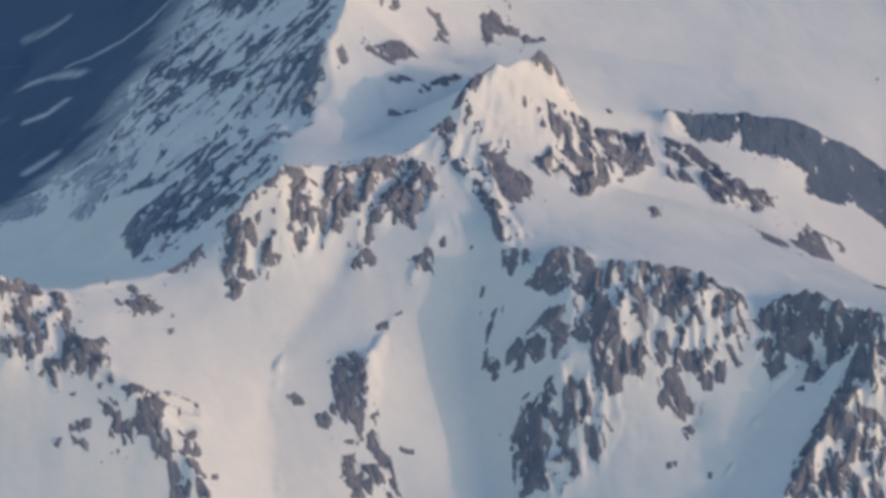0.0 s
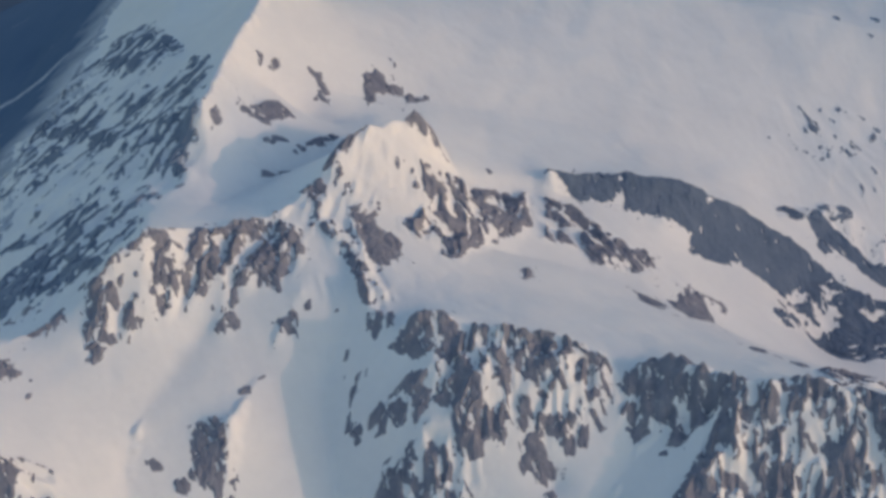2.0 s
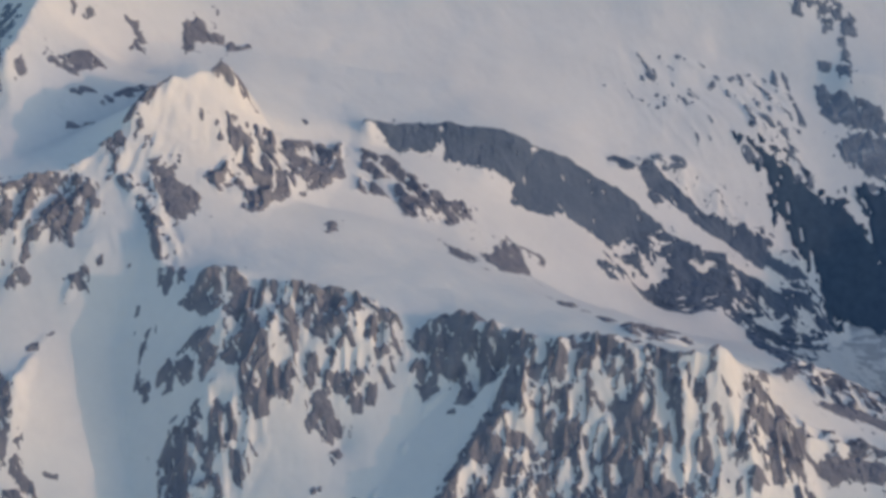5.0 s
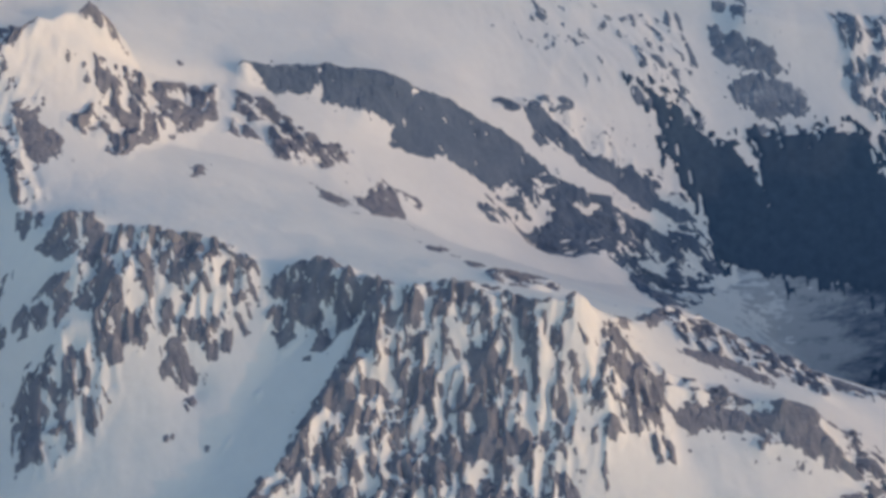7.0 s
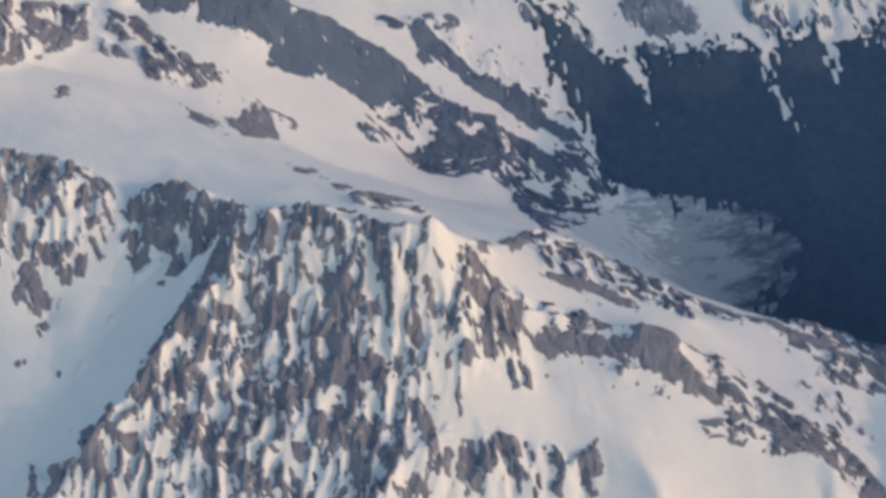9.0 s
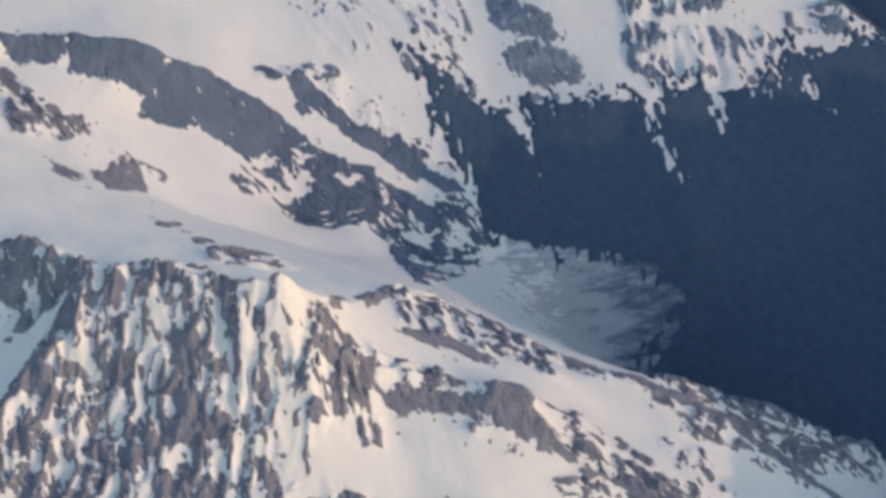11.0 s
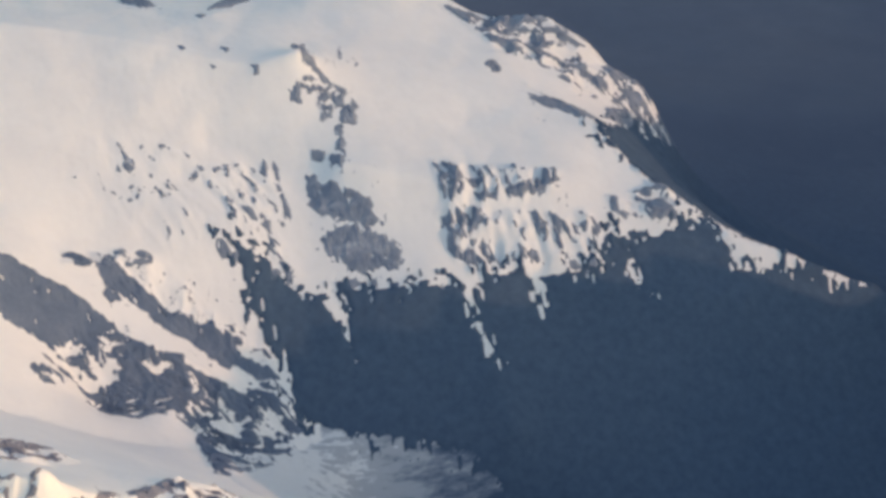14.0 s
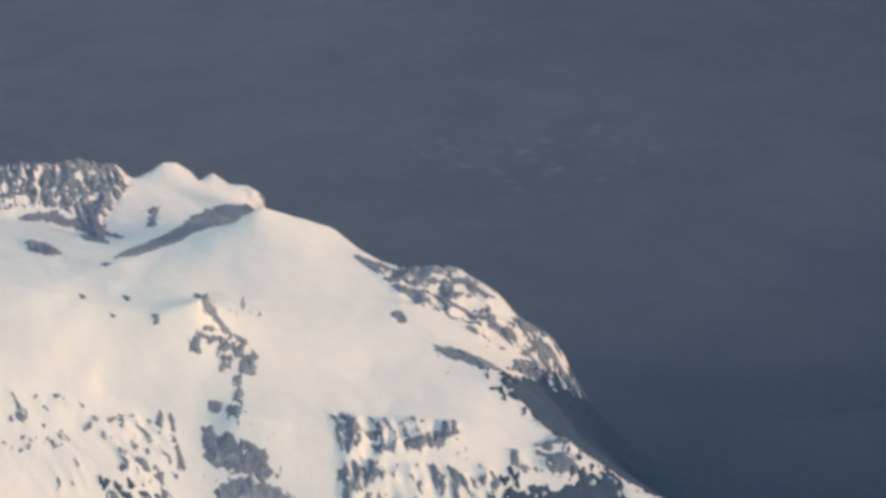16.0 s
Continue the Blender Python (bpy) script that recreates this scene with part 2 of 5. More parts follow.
crest(0.6, (904, 1535, 230), (922, 1495, 217), (952, 1455, 213), (961, 1430, 204), (976, 1400, 194), (984, 1382, 191), (1005, 1365, 180), (1025, 1343, 172), (1050, 1335, 166), (1103, 1325, 142), (1132, 1315, 125))
ridge((771, 1412, 225), (841, 1390, 213), (906, 1387, 207), (947, 1428, 205))
ridge((775, 1335, 172), (811, 1327, 176), (831, 1325, 171), (890, 1325, 165), (954, 1320, 157), (1018, 1310, 150))
ridge((831, 1325, 170), (840, 1286, 144), (848, 1250, 115))
ridge((745, 1235, 85), (800, 1190, 40), (870, 1150, 10), (960, 1110, -10), (1100, 1080, -30), (1400, 1040, -50))
ridge((1060, 1500, 90), (1150, 1450, 20), (1300, 1500, -30), (1200, 1700, -40), (1050, 1750, 0))
ridge((1250, 1200, -40), (1400, 1380, -48), (1500, 1600, -54), (1650, 1800, -58), (1650, 2000, -60), (1300, 1950, -58), (1250, 1750, -52))
ridge((200, 1960, 60), (450, 1980, 80), (700, 1990, 100), (880, 1900, 40), (1000, 1900, -30))
crest(0.8, (517, 1760, 254), (600, 1770, 248), (626, 1775, 250), (643, 1778, 250), (664, 1780, 248), (685, 1782, 244), (707, 1785, 246), (734, 1790, 238), (749, 1793, 223), (763, 1797, 230), (774, 1800, 235), (787, 1800, 231), (798, 1798, 216), (809, 1798, 223), (820, 1796, 216), (838, 1790, 214))
ridge((555, 1720, 239), (645, 1730, 231), (698, 1720, 219), (723, 1690, 217))
ridge((711, 1590, 255), (669, 1640, 247), (617, 1680, 243))
ridge((-200, 1000, 170), (0, 960, 160), (200, 930, 150), (330, 860, 130), (480, 830, 120), (700, 840, 110), (900, 840, 60), (1200, 850, -40))
# unseen ridge, added and shaped to keep the sun off the valley forest
ridge((1113, 625, 260), (1244, 776, 300), (1375, 927, 362), (1421, 980, 358), (1448, 1011, 353), (1463, 1029, 350), (1477, 1045, 347), (1484, 1053, 343), (1493, 1063, 336), (1503, 1075, 302), (1514, 1087, 255), (1523, 1098, 225), (1551, 1130, 330), (1593, 1179, 390), (1633, 1225, 335), (1645, 1239, 430), (1670, 1267, 510), (1768, 1381, 500), (1993, 1640, 360))
ridge((-300, 1850, 110), (-50, 1930, 130), (150, 1990, 140), (330, 2080, 130))
# added out of view, high enough to shade the far west valley
ridge((222, 1500, 306), (238, 1600, 306), (260, 1700, 318), (290, 1800, 330), (350, 1950, 345), (420, 2060, 350))

# ---- terrain ----
CELL = 3.0
GX0, GX1, GY0, GY1 = -480.0, 2040.0, 640.0, 2140.0


def relax(h, fixed, steps):
    """Lets the free heights settle between the fixed ones, like a stretched skin."""
    for _ in range(steps):
        p = np.pad(h, 1, mode="edge")
        mean = (p[:-2, 1:-1] + p[2:, 1:-1] + p[1:-1, :-2] + p[1:-1, 2:]) / 4
        h = np.where(np.isnan(fixed), mean, fixed)
    return h


def pinned(lines, cell):
    nx, ny = int((GX1 - GX0) / cell) + 1, int((GY1 - GY0) / cell) + 1
    total, count = np.zeros((nx, ny)), np.zeros((nx, ny))
    for line in lines:
        for a, b in zip(line[:-1], line[1:]):
            a, b = np.array(a, float), np.array(b, float)
            n = max(2, int(np.hypot(*(b - a)[:2]) / cell * 2) + 1)
            q = a + (b - a) * np.linspace(0, 1, n)[:, None]
            i = np.round((q[:, 0] - GX0) / cell).astype(int)
            j = np.round((q[:, 1] - GY0) / cell).astype(int)
            ok = (i >= 0) & (i < nx) & (j >= 0) & (j < ny)
            np.add.at(total, (i[ok], j[ok]), q[ok, 2])
            np.add.at(count, (i[ok], j[ok]), 1)
    return np.where(count > 0, total / np.maximum(count, 1), np.nan)


def sample(h, cell, x, y, x0=GX0, y0=GY0):
    u = np.clip((x - x0) / cell, 0, h.shape[0] - 1.001)
    v = np.clip((y - y0) / cell, 0, h.shape[1] - 1.001)
    i, j = u.astype(int), v.astype(int)
    u, v = u - i, v - j
    return (h[i, j] * (1 - u) + h[i + 1, j] * u) * (1 - v) + (h[i, j + 1] * (1 - u) + h[i + 1, j + 1] * u) * v


def base_heights(lines):
    h = None
    for cell in (48.0, 24.0, 12.0, 6.0, CELL):
        fixed = pinned(lines, cell)
        for edge in (fixed[0], fixed[-1], fixed[:, 0], fixed[:, -1]):
            edge[np.isnan(edge)] = -60.0
        if h is None:
            h, steps = np.where(np.isnan(fixed), 50.0, fixed), 600
        else:
            h = sample(h, last, *np.meshgrid(np.arange(fixed.shape[0]) * cell + GX0, np.arange(fixed.shape[1]) * cell + GY0, indexing="ij"))
            steps = 160 if cell > 10 else 90
        h, last = relax(h, fixed, steps), cell
    for _ in range(2):
        p = np.pad(h, 1, mode="edge")
        h = h * 0.4 + 0.15 * (p[:-2, 1:-1] + p[2:, 1:-1] + p[1:-1, :-2] + p[1:-1, 2:])
    return h


BASE = base_heights(LINES)


def lattice(i, j, seed):
    n = (i.astype(np.int64) * 374761393 + j.astype(np.int64) * 668265263 + seed * 1274126177) & 0xFFFFFFFF
    n = ((n ^ (n >> 13)) * 1274126177) & 0xFFFFFFFF
    n = ((n ^ (n >> 16)) * 2246822519) & 0xFFFFFFFF
    return ((n ^ (n >> 15)) & 0xFFFF) / 65535.0


def smooth_noise(x, y, seed):
    """Even noise from 0 to 1 with blotches about 1 across."""
    i, j = np.floor(x), np.floor(y)
    u, v = x - i, y - j
    i, j = i.astype(np.int64), j.astype(np.int64)
    u, v = u * u * (3 - 2 * u), v * v * (3 - 2 * v)
    return (lattice(i, j, seed) * (1 - u) + lattice(i + 1, j, seed) * u) * (1 - v) + (lattice(i, j + 1, seed) * (1 - u) + lattice(i + 1, j + 1, seed) * u) * v


def fractal(x, y, seed, octaves=4):
    total, weight, gain = 0, 0, 1.0
    for k in range(octaves):
        # turn each octave, so that no grid shows
        c, s = math.cos(0.6 + k), math.sin(0.6 + k)
        total = total + gain * smooth_noise((x * c - y * s) * 2 ** k, (x * s + y * c) * 2 ** k, seed + 17 * k)
        weight, gain = weight + gain, gain * 0.55
    return total / weight


def signed_distance(x, y, points):
    """Metres inside (+) or outside (-) the outline."""
    best, inside = np.full(x.shape, 1e9), np.zeros(x.shape, bool)
    for (ax, ay), (bx, by) in zip(points, points[1:] + points[:1]):
        dx, dy = bx - ax, by - ay
        k = np.clip(((x - ax) * dx + (y - ay) * dy) / max(dx * dx + dy * dy, 1e-9), 0, 1)
        best = np.minimum(best, np.hypot(x - ax - k * dx, y - ay - k * dy))
        cross = ((ay > y) != (by > y)) & (x < dx * (y - ay) / (dy if dy else 1e-9) + ax)
        inside ^= cross
    return np.where(inside, best, -best)


# the fine grid of the massif's snow surface
FINE, FX0, FX1, FY0, FY1 = 1.0, -90.0, 1150.0, 870.0, 1828.0
fine_x, fine_y = np.meshgrid(np.arange(FX0, FX1 + 1, FINE), np.arange(FY0, FY1 + 1, FINE), indexing="ij")
SNOW = sample(BASE, CELL, fine_x, fine_y)
SNOW += 4.4 * (fractal(fine_x / 55, fine_y / 55, 3, 3) - 0.5) + 1.5 * (fractal(fine_x / 14, fine_y / 20, 5, 4) - 0.5)



def sharpen(steep, points):
    """Draws the broken edge of a ridge out of the smooth snow."""
    px, py = [p[0] for p in points], [p[1] for p in points]
    window = np.s_[max(int(min(px) - 14 - FX0), 0):max(int(max(px) + 14 - FX0), 1), max(int(min(py) - 14 - FY0), 0):max(int(max(py) + 14 - FY0), 1)]
    x, y = fine_x[window], fine_y[window]
    if not x.size:
        return
    # notches and teeth along the edge
    sway = 5 * (fractal(x / 13, y / 13, 301, 3) - 0.5)
    teeth = 5.5 * (fractal(x / 7, y / 7, 302, 3) - 0.55)
    for (ax, ay, az), (bx, by, bz) in zip(points[:-1], points[1:]):
        dx, dy = bx - ax, by - ay
        k = np.clip(((x + sway - ax) * dx + (y + sway - ay) * dy) / (dx * dx + dy * dy), 0, 1)
        d = np.hypot(x + sway - ax - k * dx, y + sway - ay - k * dy)
        SNOW[window] = np.maximum(SNOW[window], az + k * (bz - az) + 1.0 + teeth - steep * d - 0.05 * d * d)


for steep, points in CRESTS:
    sharpen(steep, points)

BANDS, OUTCROPS = [], []


def rock_band(cover, turn, grain, *points):
    """A stretch of broken rock ribs in the snow: the share of rock, the way the ribs run (degrees from -y), their coarseness, the outline."""
    BANDS.append((cover, radians(turn), grain, list(points)))


def outcrop(*points):
    OUTCROPS.append(list(points))


def flutes(x, y, turn, seed, width=9):
    """Ribs and chutes that run down the slope."""
    across, along = x * math.cos(turn) + y * math.sin(turn), x * math.sin(turn) - y * math.cos(turn)
    across = across + 9.0 * (fractal(x / 20, y / 20, seed + 5, 3) - 0.5)
    ribs = 1 - abs(2 * smooth_noise(across / width, along / (2.2 * width), seed) - 1)
    return across, along, ribs

# rock in the snow
rock_band(0.30, 18, 0.62, (13, 1142), (30, 1146), (34, 1143), (45, 1145), (47, 1113), (64, 1111), (64, 1084), (51, 1095), (35, 1092), (25, 1101), (8, 1104))
rock_band(0.26, 72, 0.8, (64, 1084), (78, 1081), (100, 1081), (113, 1082), (100, 1057), (92, 1061), (83, 1078), (72, 1079))
outcrop((154.0, 1092.8), (159.4, 1094.4), (163.0, 1087.8), (156.6, 1087.5))
outcrop((166.9, 1081.4), (172.4, 1084.1), (176.6, 1078.8), (173.3, 1074.5), (166.6, 1076.9))
outcrop((183.6, 1106.5), (189.6, 1102.5), (193.2, 1090.1), (192.7, 1080.1), (197.5, 1078.3), (187.3, 1072.6), (182.0, 1075.8), (176.1, 1082.8), (178.6, 1092.8))
rock_band(0.45, 2, 1.0, (190, 1107), (199, 1106), (199, 1087), (193, 1080), (191, 1091))
outcrop((191.9, 1071.4), (197.6, 1074.4), (198.6, 1066.2), (202.6, 1059.0), (197.5, 1059.2), (192.2, 1065.7))
outcrop((176.4, 1061.1), (183.3, 1062.7), (184.2, 1053.6), (185.3, 1045.7), (179.8, 1045.0), (177.0, 1053.3))
rock_band(0.55, 13, 1.0, (187, 1059), (202, 1059), (204, 1044), (184, 1044))
outcrop((176.7, 1070.4), (186.2, 1069.8), (186.4, 1067.7), (177.1, 1069.1))
outcrop((207.1, 1122.4), (214.7, 1125.0), (212.4, 1119.7), (207.5, 1119.5))
outcrop((218.3, 1127.8), (224.4, 1130.2), (222.7, 1128.0), (218.6, 1126.1))
outcrop((207.2, 1065.6), (215.6, 1064.1), (214.7, 1062.4), (207.5, 1064.2))
rock_band(0.26, -31, 0.68, (136, 1180), (146, 1182), (173, 1196), (189, 1198), (203, 1206), (216, 1207), (197, 1172), (183, 1164), (163, 1157), (143, 1149), (130, 1142), (131, 1159))
rock_band(0.28, -26, 0.68, (203, 1206), (246, 1214), (256, 1205), (250, 1183), (234, 1171), (226, 1176), (212, 1169), (205, 1152), (201, 1155), (210, 1175), (197, 1172))
rock_band(0.45, -21, 1.0, (274, 1245), (289, 1263), (306, 1266), (313, 1265), (292, 1249), (283, 1237))
outcrop((331, 1279), (336, 1283), (342, 1283), (347, 1287), (352, 1294), (350, 1285), (345, 1279), (339, 1277))
outcrop((259.3, 1234.6), (274.1, 1239.6), (276.5, 1232.9), (264.7, 1226.4))
outcrop((287.4, 1214.4), (298.5, 1217.3), (300.7, 1205.8), (311.0, 1199.5), (305.5, 1182.0), (293.4, 1174.5), (289.2, 1190.9), (287.1, 1199.0))
rock_band(0.35, 6, 1.0, (267, 1209), (287, 1209), (291, 1173), (295, 1147), (282, 1146), (278, 1169))
rock_band(0.70, -14, 1.0, (316, 1218), (330, 1232), (334, 1216), (322, 1204), (314, 1208))
rock_band(0.70, -6, 1.0, (335, 1262), (347, 1266), (363, 1273), (387, 1293), (408, 1299), (402, 1263), (388, 1246), (365, 1226), (341, 1190), (333, 1195), (335, 1239))
outcrop((425.6, 1316.4), (438.0, 1320.9), (448.2, 1318.1), (471.3, 1321.7), (468.0, 1307.4), (455.2, 1303.8), (440.8, 1304.7), (435.2, 1310.7))
rock_band(0.50, 40, 1.0, (419, 1296), (434, 1295), (450, 1273), (464, 1261), (482, 1264), (471, 1247), (452, 1237), (434, 1236), (427, 1250), (406, 1251))
outcrop((459.5, 1258.6), (474.1, 1266.1), (475.7, 1255.6), (459.7, 1242.7))
outcrop((434.0, 1245.1), (449.0, 1255.2), (451.0, 1246.5), (436.1, 1236.4))
outcrop((474.3, 1215.9), (494.2, 1241.5), (501.0, 1240.6), (505.5, 1222.1), (481.5, 1194.4), (474.7, 1203.4))
outcrop((451.8, 1213.3), (467.1, 1204.3), (460.2, 1190.4), (450.9, 1202.6))
rock_band(0.40, 69, 1.0, (489, 1248), (500, 1249), (521, 1242), (513, 1232), (497, 1237))
outcrop((379.6, 1196.1), (388.2, 1210.1), (385.1, 1191.6), (378.4, 1186.7))
outcrop((385.8, 1315.4), (390.5, 1313.2), (387.1, 1308.1))
outcrop((502.1, 1151.3), (516.2, 1165.3), (509.7, 1146.7), (498.4, 1137.1))
outcrop((523.0, 1139.3), (530.8, 1137.4), (521.3, 1110.8), (517.8, 1117.2))
rock_band(0.30, 98, 1.0, (587, 1339), (639, 1359), (652, 1350), (629, 1350), (606, 1338))
rock_band(0.60, 73, 0.8, (554, 1254), (572, 1291), (588, 1300), (609, 1301), (637, 1294), (669, 1292), (686, 1286), (708, 1283), (724, 1272), (710, 1251), (653, 1175), (652, 1254), (637, 1264), (618, 1260), (596, 1255), (582, 1270), (569, 1260))
rock_band(0.80, 67, 0.8, (601, 1295), (633, 1293), (686, 1286), (686, 1271), (658, 1261), (638, 1270), (612, 1282))
outcrop((605.4, 1346.0), (622.2, 1343.1), (640.7, 1327.8), (658.1, 1323.2), (679.4, 1319.3), (695.3, 1304.6), (675.3, 1302.1), (655.7, 1313.1), (638.2, 1316.8), (622.9, 1329.6), (608.0, 1331.3))
rock_band(0.35, 72, 1.0, (644, 1328), (696, 1325), (708, 1308), (688, 1310), (669, 1321))
rock_band(0.50, 48, 1.0, (690, 1301), (712, 1293), (728, 1276), (703, 1278), (686, 1285))
rock_band(0.40, 77, 1.0, (522, 1105), (550, 1121), (568, 1100), (552, 1072), (521, 1064))
rock_band(0.60, -1, 1.0, (278, 1161), (288, 1158), (288, 1143), (279, 1147))
rock_band(0.17, -60, 0.9, (271.6, 1094.9), (291.7, 1094.1), (306.5, 1094.0), (311.2, 1083.8), (295.8, 1074.3), (283.6, 1073.5), (273, 1081))
rock_band(0.28, -10, 0.62, (306.5, 1094.0), (331, 1106), (353, 1105), (346.7, 1067.0), (339.4, 1050.7), (324.8, 1053.1), (319.8, 1043.1), (309.4, 1052.4), (307.7, 1069.4))
rock_band(0.28, -11, 0.62, (353, 1105), (382, 1099), (399, 1078), (397, 1062), (379, 1054), (361.6, 1044.2), (354.9, 1053.1), (346.7, 1066.3))
rock_band(0.27, -7, 0.62, (284.4, 1063.4), (301.8, 1070.7), (310.4, 1052.5), (319.1, 1039.3), (314.2, 1033.7), (305.4, 1024.2), (294.5, 1019.9), (280.0, 1016.7), (264.0, 1025.8), (264.5, 1052.5), (269.5, 1064.6))
rock_band(0.26, -27, 0.7, (402, 1071), (430, 1079), (440, 1065), (460, 1042), (457, 1032), (434, 1034), (420, 1028), (416, 1045), (398, 1045), (397, 1055))
rock_band(0.38, -17, 0.62, (446, 1034), (472, 1035), (516, 1042), (524, 1013), (513.1, 969.8), (519.8, 956.7), (505, 904), (362, 936), (363, 955), (376, 969), (391, 976), (405, 997), (425, 1012), (436, 1026))
rock_band(0.60, -7, 1.0, (338, 963), (360, 953), (357, 937), (333, 948))
rock_band(0.21, -18, 0.55, (524, 1013), (550, 1009), (565, 1010), (570, 994), (556, 969), (541.9, 972.1), (535.5, 952.1), (519.1, 968.8), (517.0, 985.1))
rock_band(0.20, 22, 0.8, (557.6, 989.4), (575, 989), (585, 980), (585, 954), (576, 956), (565, 972), (555.3, 972.4))
rock_band(0.22, 3, 0.9, (544, 931), (567, 931), (577, 924), (586, 915), (611, 918), (609, 903), (541, 908))
rock_band(0.20, -21, 0.9, (511.0, 958.3), (540.8, 967.6), (548.6, 962.7), (532, 938), (539, 908), (506, 908))
outcrop((600.9, 919.2), (612.7, 927.6), (611.9, 912.9), (602.0, 911.9))
outcrop((587.2, 982.4), (602.1, 980.2), (625.6, 979.7), (636.9, 975.7), (628.4, 968.0), (614.3, 970.3), (602.5, 970.1), (592.3, 972.9))
outcrop((633.0, 976.4), (644.7, 974.3), (666.6, 988.9), (665.7, 963.5), (673.0, 953.5), (678.4, 950.3), (665.2, 949.6), (654.7, 955.8), (641.5, 961.6), (631.5, 970.6))
rock_band(0.50, 73, 1.0, (627, 964), (649, 958), (653, 954), (631, 957))
rock_band(0.40, 79, 1.0, (575, 991), (595, 999), (625, 1000), (635, 982), (603, 984), (588, 985))
outcrop((590.3, 1046.7), (616.4, 1081.4), (615.7, 1064.3), (595.6, 1037.7))
rock_band(0.30, 79, 1.0, (617, 1071), (641, 1077), (662, 1070), (640, 1053), (625, 1055))
outcrop((611.1, 1028.8), (635.5, 1036.0), (648.5, 1027.0), (660.3, 1022.2), (652.9, 1010.4), (636.7, 1018.7), (619.1, 1022.0))
outcrop((640, 1086), (652, 1086), (672, 1072), (690, 1057), (704, 1047), (736, 1031), (732, 1038), (702, 1055), (690, 1066), (672, 1081), (653, 1095), (641, 1092))
outcrop((728, 1033), (763, 1017), (791, 1002), (806, 997), (828, 986), (862, 961), (866, 966), (832, 993), (809, 1006), (795, 1012), (765, 1027), (732, 1041))
rock_band(0.60, 94, 0.6, (754, 1042), (789, 1047), (873, 1176), (905, 1160), (938, 1145), (957, 1134), (879, 1026), (835, 1003), (802, 1006), (770, 1009))
rock_band(0.25, 53, 0.7, (642, 1086), (672, 1071), (703, 1046), (736, 1029), (790, 1001), (826, 985), (822, 978), (786, 990), (734, 1018), (700, 1036), (668, 1060), (642, 1076))
rock_band(0.66, 79, 0.8, (667, 936), (690, 941), (707, 943), (726, 935), (736, 926), (706, 923), (692, 927), (672, 929))
rock_band(0.50, 65, 1.0, (668, 962), (684, 960), (710, 953), (727, 944), (710, 934), (682, 945), (673, 946))
rock_band(0.65, 49, 1.0, (718, 957), (747, 946), (772, 932), (768, 922), (740, 909), (733, 928), (719, 943))
rock_band(0.46, -47, 0.7, (89, 1180), (85, 1252), (127, 1286), (164, 1330), (193, 1339), (218, 1322), (213, 1282), (193, 1260), (174, 1246), (169, 1211), (148, 1193), (136, 1180), (114, 1180))
rock_band(0.30, -72, 0.8, (90, 1400), (98, 1437), (128, 1499), (172, 1586), (215, 1540), (222, 1440), (236, 1370), (217, 1325), (168, 1332), (126, 1274), (80, 1318))
outcrop((240.7, 1324.6), (261.8, 1341.7), (269.3, 1333.3), (254.4, 1322.5))
rock_band(0.45, 60, 1.0, (239, 1293), (256.1, 1312.4), (271.6, 1305.9), (300.3, 1323.8), (288, 1304), (267, 1299), (254.7, 1305.6), (245, 1289), (258, 1292), (266, 1278), (250, 1283), (238, 1287))
outcrop((329.1, 1405.3), (341.5, 1414.2), (343.3, 1401.0), (354.1, 1403.0), (348.6, 1395.6), (334.3, 1393.2), (327.0, 1374.9), (326.6, 1392.7))
outcrop((294.0, 1394.8), (300.9, 1390.8), (300.0, 1368.4), (292.8, 1372.5), (298.1, 1380.8))
outcrop((266.3, 1384.6), (274.7, 1392.3), (270.3, 1379.9), (265.8, 1378.8))
rock_band(0.60, 94, 1.0, (241.4, 1321.9), (266.2, 1348.3), (274.0, 1334.7), (255.7, 1322.6))
outcrop((225.5, 1319.3), (228.5, 1310.0), (219.8, 1303.7))
outcrop((351.4, 1395.6), (369.1, 1398.1), (368.4, 1393.8), (352.4, 1386.3))
outcrop((349.4, 1432.1), (353.8, 1425.1), (351.1, 1421.2))
outcrop((258.4, 1389.4), (264.3, 1387.3), (259.8, 1378.1))
rock_band(0.12, 24, 1.0, (673.5, 1424.6), (725.4, 1429.7), (732, 1344), (700, 1368), (687.8, 1400.0))
rock_band(0.06, 21, 1.0, (619, 1446), (675.0, 1438.6), (684, 1380), (662, 1351), (621, 1377), (594, 1416))
rock_band(0.24, -0, 1.0, (833, 1413), (855, 1408), (915, 1402), (907, 1386), (878, 1378), (855, 1375), (863, 1358), (835, 1353), (826, 1367), (833, 1381))
rock_band(0.20, -1, 1.0, (862, 1372), (929, 1370), (928, 1333), (845, 1331), (824, 1354))
rock_band(0.40, 68, 1.0, (943, 1383), (986, 1394), (1007, 1370), (977, 1363), (944, 1370))
rock_band(0.20, 65, 1.0, (587, 1347), (629, 1360), (667, 1336), (691, 1313), (710, 1302), (673, 1312), (632, 1329))
outcrop((402.2, 1068.8), (424.0, 1059.3), (427.0, 1051.6), (426.0, 1046.8), (421.3, 1045.0), (413.4, 1049.4), (410.2, 1056.3), (409.6, 1060.5), (406.8, 1061.7), (402.7, 1063.0))
outcrop((401.6, 1056.6), (406.8, 1058.4), (406.7, 1052.7), (404.1, 1049.7), (399.9, 1051.9))
outcrop((401.2, 1049.3), (407.6, 1049.8), (412.6, 1045.4), (411.5, 1042.5), (408.3, 1045.9), (404.8, 1042.3), (401.7, 1045.9))
